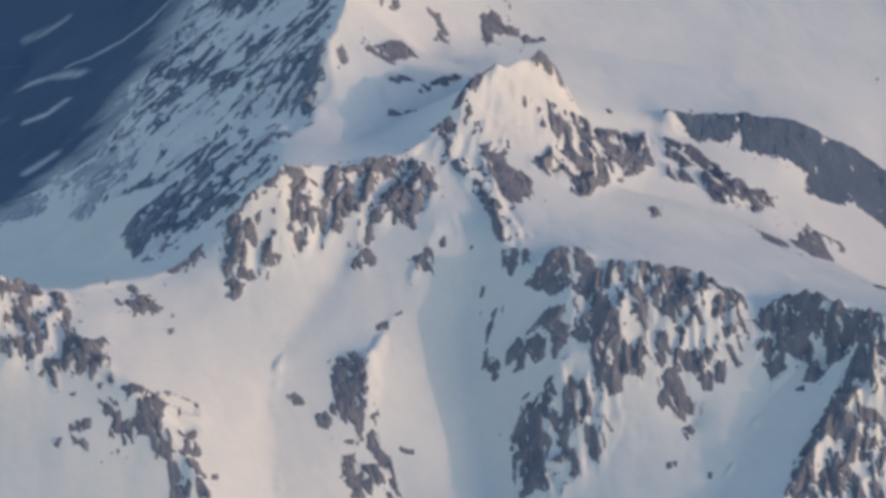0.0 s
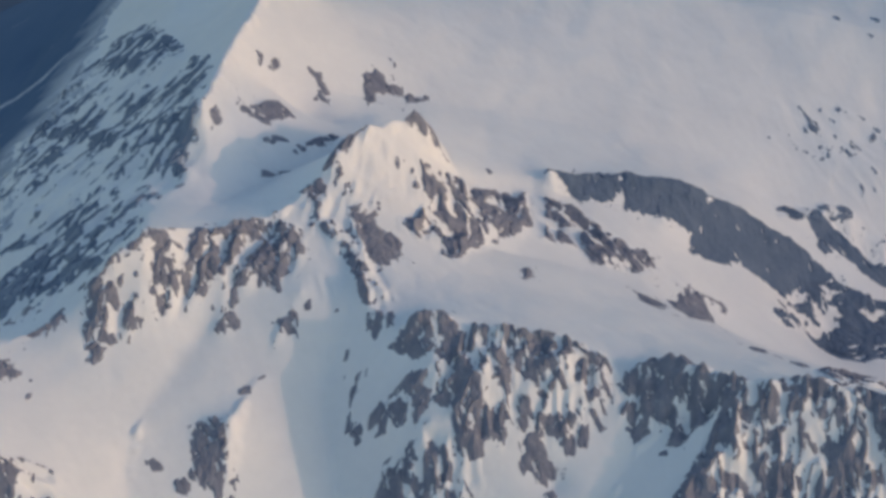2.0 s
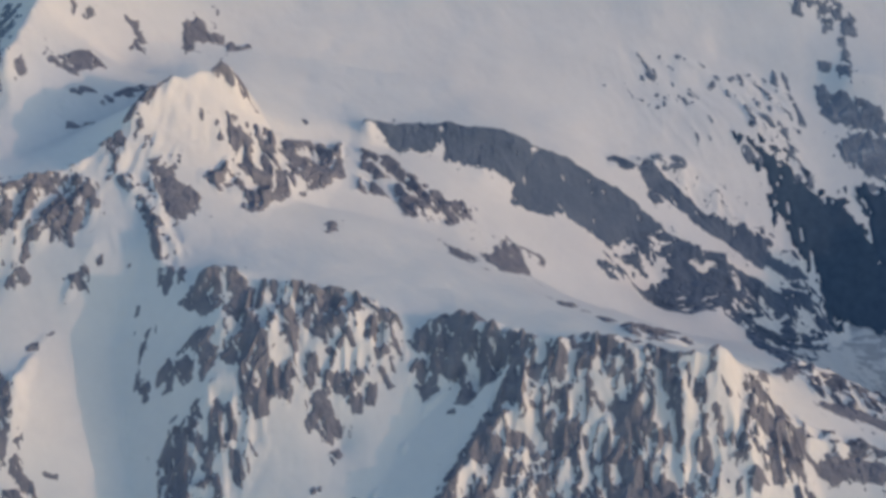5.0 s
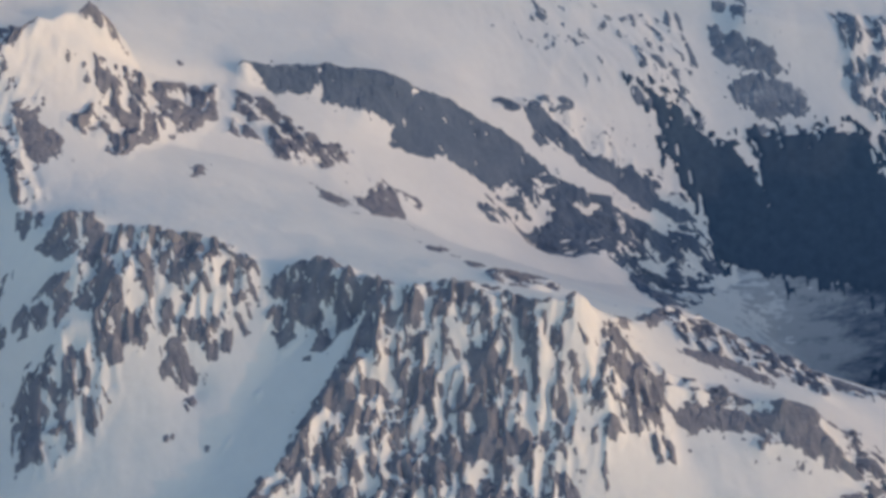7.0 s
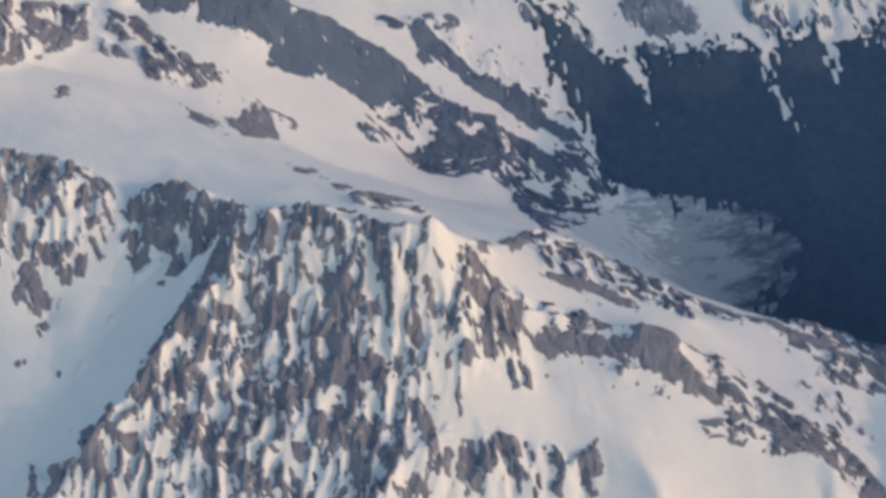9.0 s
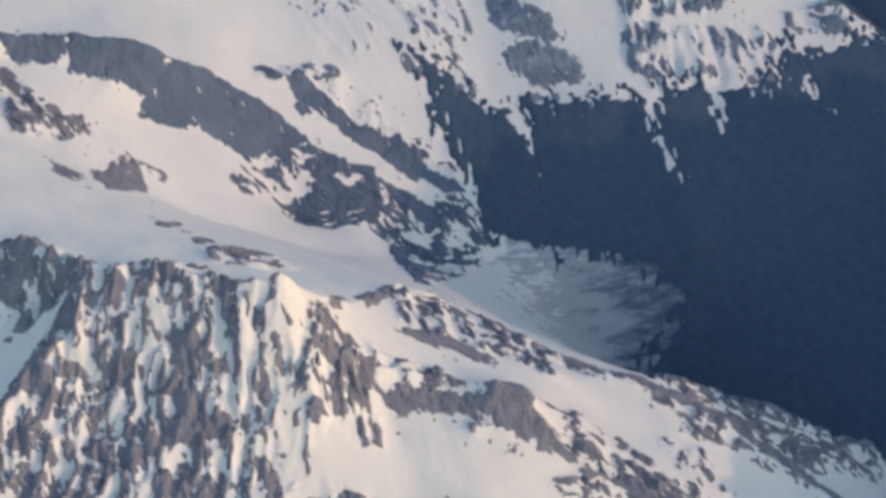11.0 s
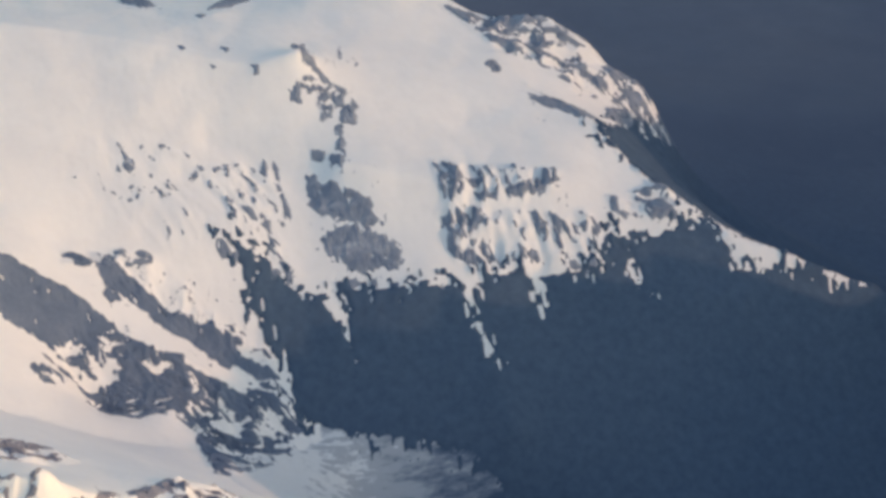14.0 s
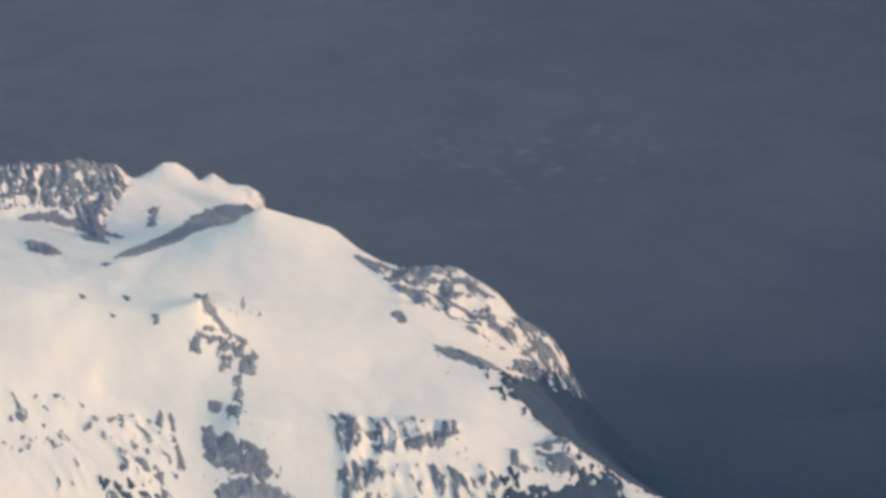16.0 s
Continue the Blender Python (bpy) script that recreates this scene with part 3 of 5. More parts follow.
outcrop((424.6, 1054.4), (428.1, 1057.1), (442.8, 1049.1), (440.5, 1045.5), (438.4, 1042.5), (430.4, 1047.0), (426.6, 1050.0))
outcrop((442.8, 1049.1), (455.9, 1040.4), (455.0, 1035.7), (447.3, 1033.7), (442.1, 1037.8), (441.8, 1044.4))
outcrop((431.1, 1042.8), (435.5, 1042.5), (439.6, 1034.9), (435.5, 1033.1), (431.1, 1033.2))
outcrop((423.5, 1040.6), (426.7, 1042.6), (427.9, 1035.0), (424.7, 1029.7), (419.0, 1030.5), (418.2, 1034.7))
outcrop((414.0, 1032.2), (416.0, 1031.4), (415.6, 1026.8), (413.5, 1028.8))
outcrop((381.5, 1057.4), (384.5, 1057.8), (388.9, 1050.0), (388.6, 1047.9), (386.0, 1050.0))
outcrop((381.8, 1064.3), (388.8, 1066.3), (389.7, 1063.4), (385.0, 1061.0), (381.6, 1061.6))
outcrop((373.2, 1051.5), (380.3, 1053.9), (380.3, 1050.1), (376.7, 1045.6), (372.0, 1043.8))
outcrop((438.2, 1026.9), (442.6, 1032.0), (449.4, 1029.2), (449.6, 1021.8), (445.6, 1015.9), (437.6, 1019.6), (436.4, 1012.4), (432.7, 1016.2), (428.8, 1010.2), (429.4, 1005.2), (433.6, 1003.4), (431.5, 999.5), (427.4, 1001.3), (421.3, 1008.0), (423.6, 1013.4), (430.0, 1017.4), (434.7, 1019.2))
outcrop((421.8, 1007.9), (430.2, 1000.5), (432.4, 995.3), (442.4, 993.7), (440.0, 988.2), (424.1, 988.7), (426.1, 992.6), (416.7, 997.1), (413.4, 994.2), (407.4, 991.7), (402.1, 994.8), (411.5, 1000.2))
outcrop((436.9, 1006.0), (444.2, 1005.5), (448.2, 1002.7), (449.8, 999.6), (448.7, 996.8), (444.3, 996.4), (443.3, 999.9), (438.9, 999.4), (434.6, 1000.6))
outcrop((451.0, 1029.8), (459.3, 1027.6), (468.5, 1031.0), (471.8, 1029.7), (473.3, 1025.6), (469.4, 1019.9), (466.2, 1018.4), (460.8, 1020.1), (460.2, 1024.6), (458.4, 1023.3), (455.7, 1024.1), (452.9, 1024.6))
outcrop((452.5, 1022.2), (455.5, 1019.1), (454.2, 1018.6), (451.5, 1019.9))
outcrop((450.0, 1014.9), (453.5, 1015.2), (454.2, 1013.0), (451.0, 1011.6))
outcrop((452.0, 1006.9), (457.1, 1007.7), (457.8, 1004.1), (453.4, 1003.3))
outcrop((458.2, 1013.5), (465.7, 1015.5), (471.0, 1014.0), (468.2, 1006.7), (464.3, 1008.1), (465.1, 1012.0), (459.2, 1011.6))
outcrop((454.6, 1002.3), (463.5, 1003.7), (468.2, 999.0), (468.0, 990.7), (461.2, 991.9), (459.2, 996.0), (454.6, 994.3), (457.0, 999.3))
outcrop((444.5, 997.8), (450.9, 997.5), (451.8, 994.8), (448.2, 993.4))
outcrop((468.0, 1005.1), (473.6, 1005.0), (473.0, 1001.8), (468.7, 1001.7))
outcrop((473.5, 997.3), (476.7, 996.2), (476.9, 992.7), (473.7, 991.1))
outcrop((396.8, 987.2), (405.1, 986.2), (405.7, 977.8), (399.4, 977.0), (396.3, 966.6), (393.6, 966.9), (392.7, 973.7), (392.0, 979.6))
outcrop((400.4, 974.4), (403.2, 974.8), (404.6, 967.0), (406.9, 964.1), (411.4, 966.4), (408.2, 963.4), (402.7, 964.0), (400.1, 969.5))
outcrop((408.5, 981.7), (416.3, 985.4), (420.3, 982.9), (420.5, 977.9), (421.1, 973.3), (417.5, 969.0), (412.0, 969.4), (409.9, 973.2), (407.0, 975.5))
outcrop((421.5, 975.7), (428.1, 973.8), (431.1, 966.9), (427.7, 963.3), (424.2, 967.3), (423.0, 971.7))
outcrop((411.8, 967.9), (417.3, 967.4), (417.6, 962.0), (410.8, 962.6))
outcrop((406.6, 962.5), (412.3, 963.1), (419.1, 962.0), (427.2, 960.7), (434.8, 957.1), (436.1, 950.2), (435.5, 947.0), (427.5, 948.7), (424.9, 942.0), (422.0, 941.0), (420.7, 944.9), (420.7, 950.0), (416.1, 947.2), (409.8, 949.9), (408.2, 955.9))
outcrop((427.9, 943.6), (435.0, 944.1), (442.4, 939.0), (443.9, 935.7), (435.7, 933.4), (433.4, 935.9), (428.5, 939.2))
outcrop((435.9, 934.5), (443.4, 930.3), (454.0, 928.0), (460.8, 927.4), (461.3, 922.6), (434.5, 926.9))
outcrop((443.1, 973.8), (454.8, 973.2), (454.6, 965.0), (451.1, 961.5), (444.6, 964.1), (441.9, 969.0))
outcrop((456.8, 969.5), (471.6, 966.4), (471.0, 956.6), (465.0, 954.1), (458.6, 957.1), (457.0, 963.0))
outcrop((462.3, 975.9), (469.3, 975.6), (469.3, 969.1), (462.4, 969.5))
outcrop((432.5, 974.6), (438.3, 975.1), (437.9, 965.6), (434.9, 964.9), (433.2, 970.5))
outcrop((445.9, 985.9), (454.7, 987.7), (453.7, 975.0), (445.8, 977.5))
outcrop((380.8, 956.7), (385.6, 960.4), (392.2, 959.3), (392.4, 952.8), (387.8, 949.7), (384.3, 952.9))
outcrop((363.7, 963.5), (367.1, 968.1), (373.6, 963.4), (373.8, 955.9), (373.3, 944.9), (368.6, 941.2), (365.4, 946.6), (362.1, 952.0))
outcrop((376.6, 974.6), (381.0, 975.8), (381.6, 970.0), (377.5, 970.5))
outcrop((377.1, 946.2), (381.7, 946.0), (381.3, 943.1), (377.9, 944.7))
outcrop((400.8, 938.2), (403.6, 938.8), (404.5, 936.6), (401.8, 936.3))
outcrop((373.8, 942.3), (377.0, 942.3), (377.2, 935.9), (372.7, 936.4))
outcrop((444.1, 955.2), (451.3, 954.9), (449.6, 950.6), (445.3, 951.5))
outcrop((452.9, 943.0), (457.8, 939.8), (454.7, 938.8), (451.8, 941.0))
outcrop((445.8, 943.2), (448.5, 942.4), (448.0, 939.8), (445.9, 940.3))
outcrop((431.3, 988.3), (438.1, 985.9), (437.7, 983.6), (430.8, 985.4))
outcrop((481.4, 1008.9), (492.1, 1005.2), (502.4, 1000.2), (504.3, 995.9), (500.1, 988.9), (494.3, 987.8), (489.5, 992.2), (490.2, 995.9), (493.7, 999.1), (488.4, 1001.1), (483.4, 1004.2))
outcrop((474.4, 1032.2), (496.8, 1029.8), (502.2, 1020.7), (494.6, 1018.3), (488.0, 1020.9), (485.8, 1024.6), (480.5, 1026.4))
outcrop((488.9, 1018.3), (494.4, 1017.2), (495.1, 1013.2), (490.8, 1012.9))
outcrop((498.0, 1013.8), (505.4, 1015.2), (504.2, 1005.1), (500.6, 1005.3), (502.2, 1010.4), (498.4, 1008.5))
outcrop((511.7, 1018.0), (520.0, 1016.7), (523.0, 1010.8), (520.2, 995.7), (518.1, 996.5), (519.4, 1006.7), (515.9, 1010.6))
outcrop((508.3, 1008.2), (511.0, 1007.6), (512.7, 1002.1), (510.6, 1001.3))
outcrop((500.8, 994.9), (507.0, 995.4), (508.2, 987.0), (505.0, 985.4), (502.1, 991.3))
outcrop((509.8, 988.6), (517.5, 990.9), (516.7, 982.7), (513.1, 983.5), (508.3, 980.6), (507.4, 983.2))
outcrop((489.1, 990.0), (500.1, 988.9), (498.4, 980.7), (502.7, 974.4), (498.5, 967.8), (488.7, 974.3), (487.9, 984.5))
outcrop((532.4, 1000.9), (533.9, 998.4), (533.3, 989.0), (530.9, 987.1), (531.1, 995.0))
outcrop((545.0, 1000.3), (547.5, 998.2), (550.7, 993.4), (547.6, 992.5), (545.6, 996.3))
outcrop((554.2, 998.6), (556.7, 995.5), (554.3, 995.3))
outcrop((541.7, 991.5), (542.9, 983.6), (542.6, 975.6), (539.9, 976.3), (538.8, 984.6))
outcrop((544.9, 979.7), (553.7, 980.7), (554.0, 975.6), (546.8, 975.5))
outcrop((528.2, 974.4), (532.5, 981.6), (535.8, 976.9), (533.8, 967.6), (530.9, 967.3))
outcrop((561.0, 1006.8), (568.3, 1012.6), (572.0, 1003.3), (567.7, 997.7), (562.0, 998.2))
outcrop((560.8, 992.7), (570.9, 998.6), (575.7, 994.0), (584.4, 986.6), (585.6, 979.4), (580.1, 974.9), (572.4, 979.6), (568.1, 986.6), (562.4, 987.2))
outcrop((579.9, 992.9), (591.5, 997.5), (591.3, 990.7), (586.2, 981.8), (583.0, 987.0))
outcrop((571.8, 977.1), (578.9, 982.1), (583.5, 976.6), (584.5, 968.6), (578.8, 969.3), (575.6, 974.4))
outcrop((578.6, 1036.3), (584.6, 1036.5), (579.1, 1020.2), (573.5, 1015.6))
outcrop((552.0, 966.8), (561.3, 969.7), (561.1, 962.1), (553.0, 958.0), (550.5, 959.8))
outcrop((486.1, 975.4), (498.9, 969.5), (513.0, 969.8), (517.5, 964.2), (508.0, 959.3), (494.6, 962.0), (483.2, 961.0), (478.5, 965.5), (482.6, 971.8))
outcrop((474.0, 971.4), (481.2, 964.8), (477.0, 958.0), (469.0, 960.3), (470.8, 969.5))
outcrop((473.7, 949.1), (481.2, 951.2), (488.8, 947.5), (488.4, 939.2), (482.8, 933.0), (479.8, 938.3), (473.1, 939.7), (472.0, 945.0))
outcrop((490.1, 947.1), (500.0, 947.7), (504.7, 943.3), (502.7, 934.1), (496.5, 931.6), (491.2, 932.7), (488.4, 939.2))
outcrop((463.7, 941.5), (470.7, 941.2), (472.0, 934.3), (466.4, 934.4), (462.6, 936.2))
outcrop((493.8, 958.2), (500.6, 957.5), (498.3, 953.5), (492.6, 952.2))
outcrop((505.7, 948.2), (506.9, 940.7), (512.0, 938.1), (517.8, 939.0), (518.0, 933.8), (511.2, 934.4), (504.1, 940.4))
outcrop((521.3, 948.9), (526.9, 948.8), (532.5, 942.3), (531.9, 933.0), (527.3, 931.4), (523.6, 940.3))
outcrop((518.3, 968.2), (525.3, 967.4), (523.8, 960.5), (518.8, 957.2), (517.7, 962.3))
outcrop((513.5, 926.0), (517.1, 929.5), (520.2, 924.5), (515.3, 921.3))
outcrop((526.9, 962.0), (531.0, 955.0), (529.2, 953.0), (526.8, 957.6))
outcrop((543.7, 961.0), (546.9, 962.6), (546.6, 957.2), (542.9, 957.6))
outcrop((546.9, 949.9), (549.4, 952.0), (547.8, 941.2), (545.0, 937.5))
outcrop((526.8, 929.0), (532.9, 931.0), (533.3, 920.3), (529.8, 916.8), (526.0, 918.6))
outcrop((535.2, 928.7), (540.3, 926.5), (537.2, 918.5), (533.7, 919.4))
outcrop((544.1, 930.8), (558.3, 930.6), (559.3, 922.4), (555.5, 918.1), (542.5, 910.7), (541.3, 918.3))
outcrop((559.8, 931.0), (572.3, 929.4), (574.8, 921.7), (567.3, 920.1), (561.2, 924.5))
outcrop((505.9, 909.6), (518.8, 917.9), (524.1, 916.5), (525.6, 910.7))
outcrop((460.6, 933.2), (463.4, 933.0), (461.8, 922.5), (459.8, 922.2))
outcrop((289.6, 1118.7), (294.4, 1119.9), (302.3, 1127.1), (309.7, 1131.7), (308.3, 1114.9), (310.7, 1111.8), (306.7, 1107.6), (303.4, 1106.3), (308.3, 1100.8), (301.8, 1098.9), (297.8, 1101.4), (297.2, 1105.7), (291.1, 1111.7))
outcrop((311.3, 1114.6), (318.9, 1128.5), (317.3, 1113.5), (324.5, 1105.0), (322.8, 1097.5), (315.2, 1091.0), (310.1, 1095.2), (314.9, 1103.0), (312.3, 1105.1), (312.1, 1111.5))
outcrop((281.3, 1139.3), (285.8, 1142.4), (288.1, 1139.3), (285.8, 1129.0), (280.9, 1127.7), (280.5, 1132.9))
outcrop((291.1, 1138.6), (294.9, 1137.6), (291.8, 1128.2), (288.9, 1129.0))
outcrop((290.6, 1096.1), (299.0, 1093.7), (301.2, 1089.5), (301.3, 1082.9), (295.7, 1072.1), (291.9, 1075.2), (293.3, 1081.3), (291.8, 1088.3), (289.7, 1092.1))
outcrop((281.3, 1089.2), (287.3, 1088.1), (290.2, 1080.9), (287.5, 1076.2), (283.2, 1076.8), (279.8, 1082.6))
outcrop((271.5, 1092.7), (279.4, 1093.8), (279.6, 1088.2), (275.9, 1085.3), (271.6, 1086.6), (269.9, 1088.3))
outcrop((272.4, 1083.1), (278.0, 1081.3), (278.6, 1077.2), (274.5, 1079.5))
outcrop((302.5, 1081.7), (307.8, 1085.0), (311.8, 1075.9), (309.6, 1072.8), (303.0, 1076.8))
outcrop((314.5, 1087.9), (321.6, 1091.9), (325.9, 1084.1), (327.2, 1070.0), (326.5, 1067.1), (322.4, 1069.1), (321.1, 1076.4), (316.8, 1071.0), (314.4, 1067.3), (312.5, 1072.5), (316.1, 1081.7))
outcrop((311.8, 1069.2), (320.7, 1068.1), (319.0, 1060.9), (314.1, 1058.7), (308.7, 1062.4))
outcrop((322.0, 1066.8), (330.7, 1066.1), (339.2, 1063.0), (337.1, 1054.8), (330.8, 1053.8), (322.4, 1056.2), (319.9, 1060.7))
outcrop((333.9, 1105.5), (338.3, 1104.6), (335.9, 1094.8), (333.0, 1095.4))
outcrop((342.9, 1104.6), (350.1, 1107.5), (351.7, 1097.0), (349.0, 1092.2), (343.7, 1095.6))
outcrop((336.6, 1091.1), (342.8, 1091.5), (343.4, 1081.2), (341.9, 1074.5), (343.2, 1067.0), (337.9, 1070.0), (337.0, 1079.1))
outcrop((347.8, 1087.0), (354.3, 1088.4), (350.5, 1078.8), (347.3, 1078.6))
outcrop((352.0, 1091.8), (361.8, 1093.6), (364.5, 1092.1), (359.8, 1073.0), (350.8, 1073.9), (350.5, 1078.8), (356.6, 1085.1))
outcrop((363.2, 1093.0), (371.0, 1093.2), (368.5, 1077.0), (363.7, 1076.0), (362.9, 1085.9))
outcrop((375.3, 1091.9), (378.9, 1090.5), (377.3, 1082.1), (373.3, 1080.7))
outcrop((365.0, 1075.2), (370.2, 1072.1), (371.8, 1066.5), (370.2, 1065.9), (365.9, 1071.0))
outcrop((355.6, 1068.4), (360.5, 1069.5), (362.2, 1064.2), (357.8, 1064.6))
outcrop((344.2, 1065.1), (347.9, 1068.1), (352.2, 1067.5), (352.1, 1060.5), (349.4, 1055.7), (345.0, 1056.2), (343.8, 1059.7))
outcrop((379.2, 1077.4), (390.1, 1083.7), (395.4, 1079.9), (398.5, 1074.2), (393.1, 1071.6), (391.2, 1076.4), (385.6, 1079.0), (382.2, 1071.0), (375.5, 1068.9))
outcrop((380.8, 1066.0), (387.2, 1067.0), (387.5, 1062.3), (381.1, 1061.3))
outcrop((390.0, 1071.7), (392.6, 1070.1), (395.4, 1063.2), (393.6, 1062.1))
outcrop((382.0, 1059.0), (384.8, 1058.1), (388.8, 1050.0), (385.5, 1049.3))
outcrop((387.5, 1062.3), (391.1, 1062.1), (391.1, 1055.2), (388.5, 1056.9))
outcrop((356.1, 1058.0), (360.8, 1059.0), (367.9, 1057.1), (367.5, 1050.0), (375.9, 1047.4), (371.8, 1043.1), (366.1, 1044.4), (364.4, 1049.7), (358.8, 1051.1))
outcrop((342.4, 1051.6), (346.1, 1054.7), (353.5, 1053.7), (353.5, 1048.0), (357.0, 1044.2), (358.9, 1040.4), (360.6, 1035.5), (355.1, 1037.2), (353.0, 1035.2), (348.6, 1035.0), (348.2, 1039.2), (342.5, 1039.9), (341.9, 1047.1))
outcrop((350.0, 1028.7), (355.1, 1031.5), (356.3, 1027.3), (351.3, 1022.8))
outcrop((310.1, 1062.1), (315.0, 1062.6), (325.3, 1055.7), (324.9, 1048.1), (316.9, 1045.5), (315.3, 1051.5), (312.4, 1051.9), (309.4, 1052.4))
outcrop((296.9, 1063.0), (300.2, 1064.6), (300.9, 1054.9), (302.4, 1048.1), (304.4, 1043.9), (301.4, 1044.2), (298.5, 1050.4), (294.9, 1054.5))
outcrop((293.4, 1055.3), (296.9, 1050.0), (298.6, 1042.8), (295.2, 1043.2), (292.0, 1049.5))
outcrop((301.6, 1057.6), (304.2, 1056.1), (306.3, 1045.5), (304.0, 1042.5))
outcrop((301.8, 1039.8), (306.3, 1039.7), (308.6, 1032.5), (309.0, 1028.1), (303.5, 1024.1), (301.6, 1027.9), (300.3, 1034.9))
outcrop((311.1, 1040.8), (313.4, 1037.6), (315.1, 1033.8), (313.0, 1033.9))
outcrop((284.6, 1063.2), (287.4, 1061.9), (289.0, 1049.4), (288.8, 1042.5), (285.4, 1046.9), (283.3, 1057.7))
outcrop((287.2, 1041.6), (291.5, 1041.2), (292.6, 1034.0), (295.1, 1025.9), (292.5, 1021.9), (288.8, 1024.7), (290.2, 1030.4), (287.2, 1036.5))
outcrop((269.6, 1064.2), (272.8, 1064.7), (274.4, 1058.8), (281.1, 1054.4), (277.9, 1046.9), (275.5, 1043.8), (271.1, 1043.8), (265.8, 1049.4), (269.5, 1050.3), (268.3, 1055.3))
outcrop((270.5, 1042.0), (276.7, 1048.4), (281.9, 1044.9), (281.9, 1039.3), (279.8, 1030.8), (276.7, 1024.0), (269.7, 1025.9), (267.1, 1033.8))
outcrop((338.0, 1013.9), (340.9, 1015.8), (341.1, 1012.3), (338.0, 1010.7))
outcrop((341.7, 1014.6), (343.9, 1014.2), (343.2, 1011.4), (341.3, 1012.3))
outcrop((357.6, 1005.8), (360.4, 1005.0), (358.9, 1002.0), (357.0, 1002.6))
outcrop((402.5, 1071.8), (408.9, 1072.9), (418.6, 1069.7), (418.4, 1064.1), (415.6, 1059.1), (409.1, 1063.0), (402.7, 1061.8), (401.9, 1066.3))
outcrop((418.6, 1069.7), (430.2, 1076.0), (437.4, 1061.9), (434.2, 1056.7), (428.9, 1058.7), (425.8, 1058.1), (421.2, 1063.1))
outcrop((425.0, 1055.0), (430.8, 1054.6), (438.4, 1050.2), (443.2, 1045.9), (446.3, 1036.9), (441.2, 1038.9), (434.8, 1046.5), (426.5, 1049.4))
outcrop((436.7, 1055.4), (442.3, 1053.9), (443.9, 1049.0), (438.6, 1050.9))
outcrop((443.9, 1049.1), (459.5, 1041.6), (456.9, 1033.7), (449.3, 1037.5), (445.3, 1043.3))
outcrop((409.0, 1057.1), (416.1, 1055.5), (424.1, 1051.1), (426.0, 1047.1), (421.2, 1045.8), (415.0, 1050.8), (409.1, 1051.9))
outcrop((400.0, 1057.5), (405.8, 1056.4), (404.3, 1051.0), (400.9, 1049.5))
outcrop((399.5, 1050.0), (408.3, 1048.8), (411.4, 1043.5), (407.5, 1045.6), (402.0, 1042.3), (400.1, 1046.4))
outcrop((431.0, 1043.6), (435.5, 1043.7), (437.6, 1036.8), (432.2, 1033.5), (430.6, 1037.6))
outcrop((417.1, 1032.8), (422.3, 1039.7), (427.1, 1040.6), (425.9, 1032.3), (420.9, 1030.6))
outcrop((412.2, 1033.1), (414.6, 1031.4), (413.4, 1029.4), (411.2, 1030.2))
outcrop((136.2, 1179.7), (141.8, 1175.4), (140.1, 1165.9), (136.9, 1155.8), (133.9, 1156.2), (134.3, 1167.6))
outcrop((146.2, 1173.9), (154.3, 1176.4), (154.4, 1173.5), (150.4, 1171.7), (150.6, 1164.4), (146.1, 1165.1), (143.6, 1167.9))
outcrop((156.0, 1168.5), (158.8, 1167.2), (159.3, 1161.5), (161.9, 1159.5), (154.4, 1151.6), (153.2, 1156.7), (152.7, 1164.1))
outcrop((141.3, 1155.2), (147.6, 1155.9), (148.2, 1150.9), (143.6, 1150.4), (136.2, 1151.8))
outcrop((174.5, 1193.5), (178.5, 1198.6), (183.1, 1198.9), (179.5, 1187.6), (174.6, 1177.8), (174.4, 1169.0), (176.7, 1164.6), (173.3, 1162.7), (171.3, 1168.7), (171.5, 1177.5))
outcrop((180.5, 1193.1), (188.3, 1193.7), (190.5, 1191.8), (181.5, 1190.2))
outcrop((177.3, 1183.9), (183.7, 1185.4), (185.7, 1179.5), (182.7, 1171.8), (180.0, 1173.8), (181.2, 1180.2))
outcrop((194.1, 1200.0), (199.7, 1205.0), (202.8, 1204.8), (198.8, 1191.3), (194.0, 1182.3), (190.8, 1177.1), (187.0, 1167.1), (189.1, 1165.1), (186.0, 1164.8), (186.3, 1174.5), (191.8, 1187.5))
outcrop((200.4, 1191.9), (209.1, 1196.3), (208.8, 1186.4), (203.5, 1183.2), (201.2, 1176.2), (196.4, 1178.6), (196.1, 1185.2))
outcrop((192.3, 1173.6), (199.7, 1174.8), (198.1, 1171.5), (193.3, 1171.0))
outcrop((206.6, 1183.5), (210.9, 1184.4), (209.8, 1178.8), (206.9, 1179.8))
outcrop((206.9, 1206.4), (223.2, 1211.9), (236.1, 1212.8), (234.9, 1206.7), (231.0, 1203.3), (225.4, 1206.8), (219.5, 1192.9), (215.6, 1189.4), (213.2, 1193.1), (216.8, 1203.3), (208.8, 1203.0))
outcrop((235.5, 1209.9), (244.5, 1214.6), (244.6, 1207.3), (238.8, 1202.6), (235.0, 1199.2))
outcrop((220.6, 1182.7), (228.4, 1190.3), (239.2, 1196.6), (242.8, 1190.9), (247.9, 1184.8), (245.2, 1179.5), (239.5, 1174.8), (238.5, 1170.0), (227.9, 1172.1), (228.0, 1180.4))
outcrop((247.5, 1206.0), (255.4, 1205.2), (253.7, 1189.5), (248.6, 1188.0), (245.8, 1197.8))
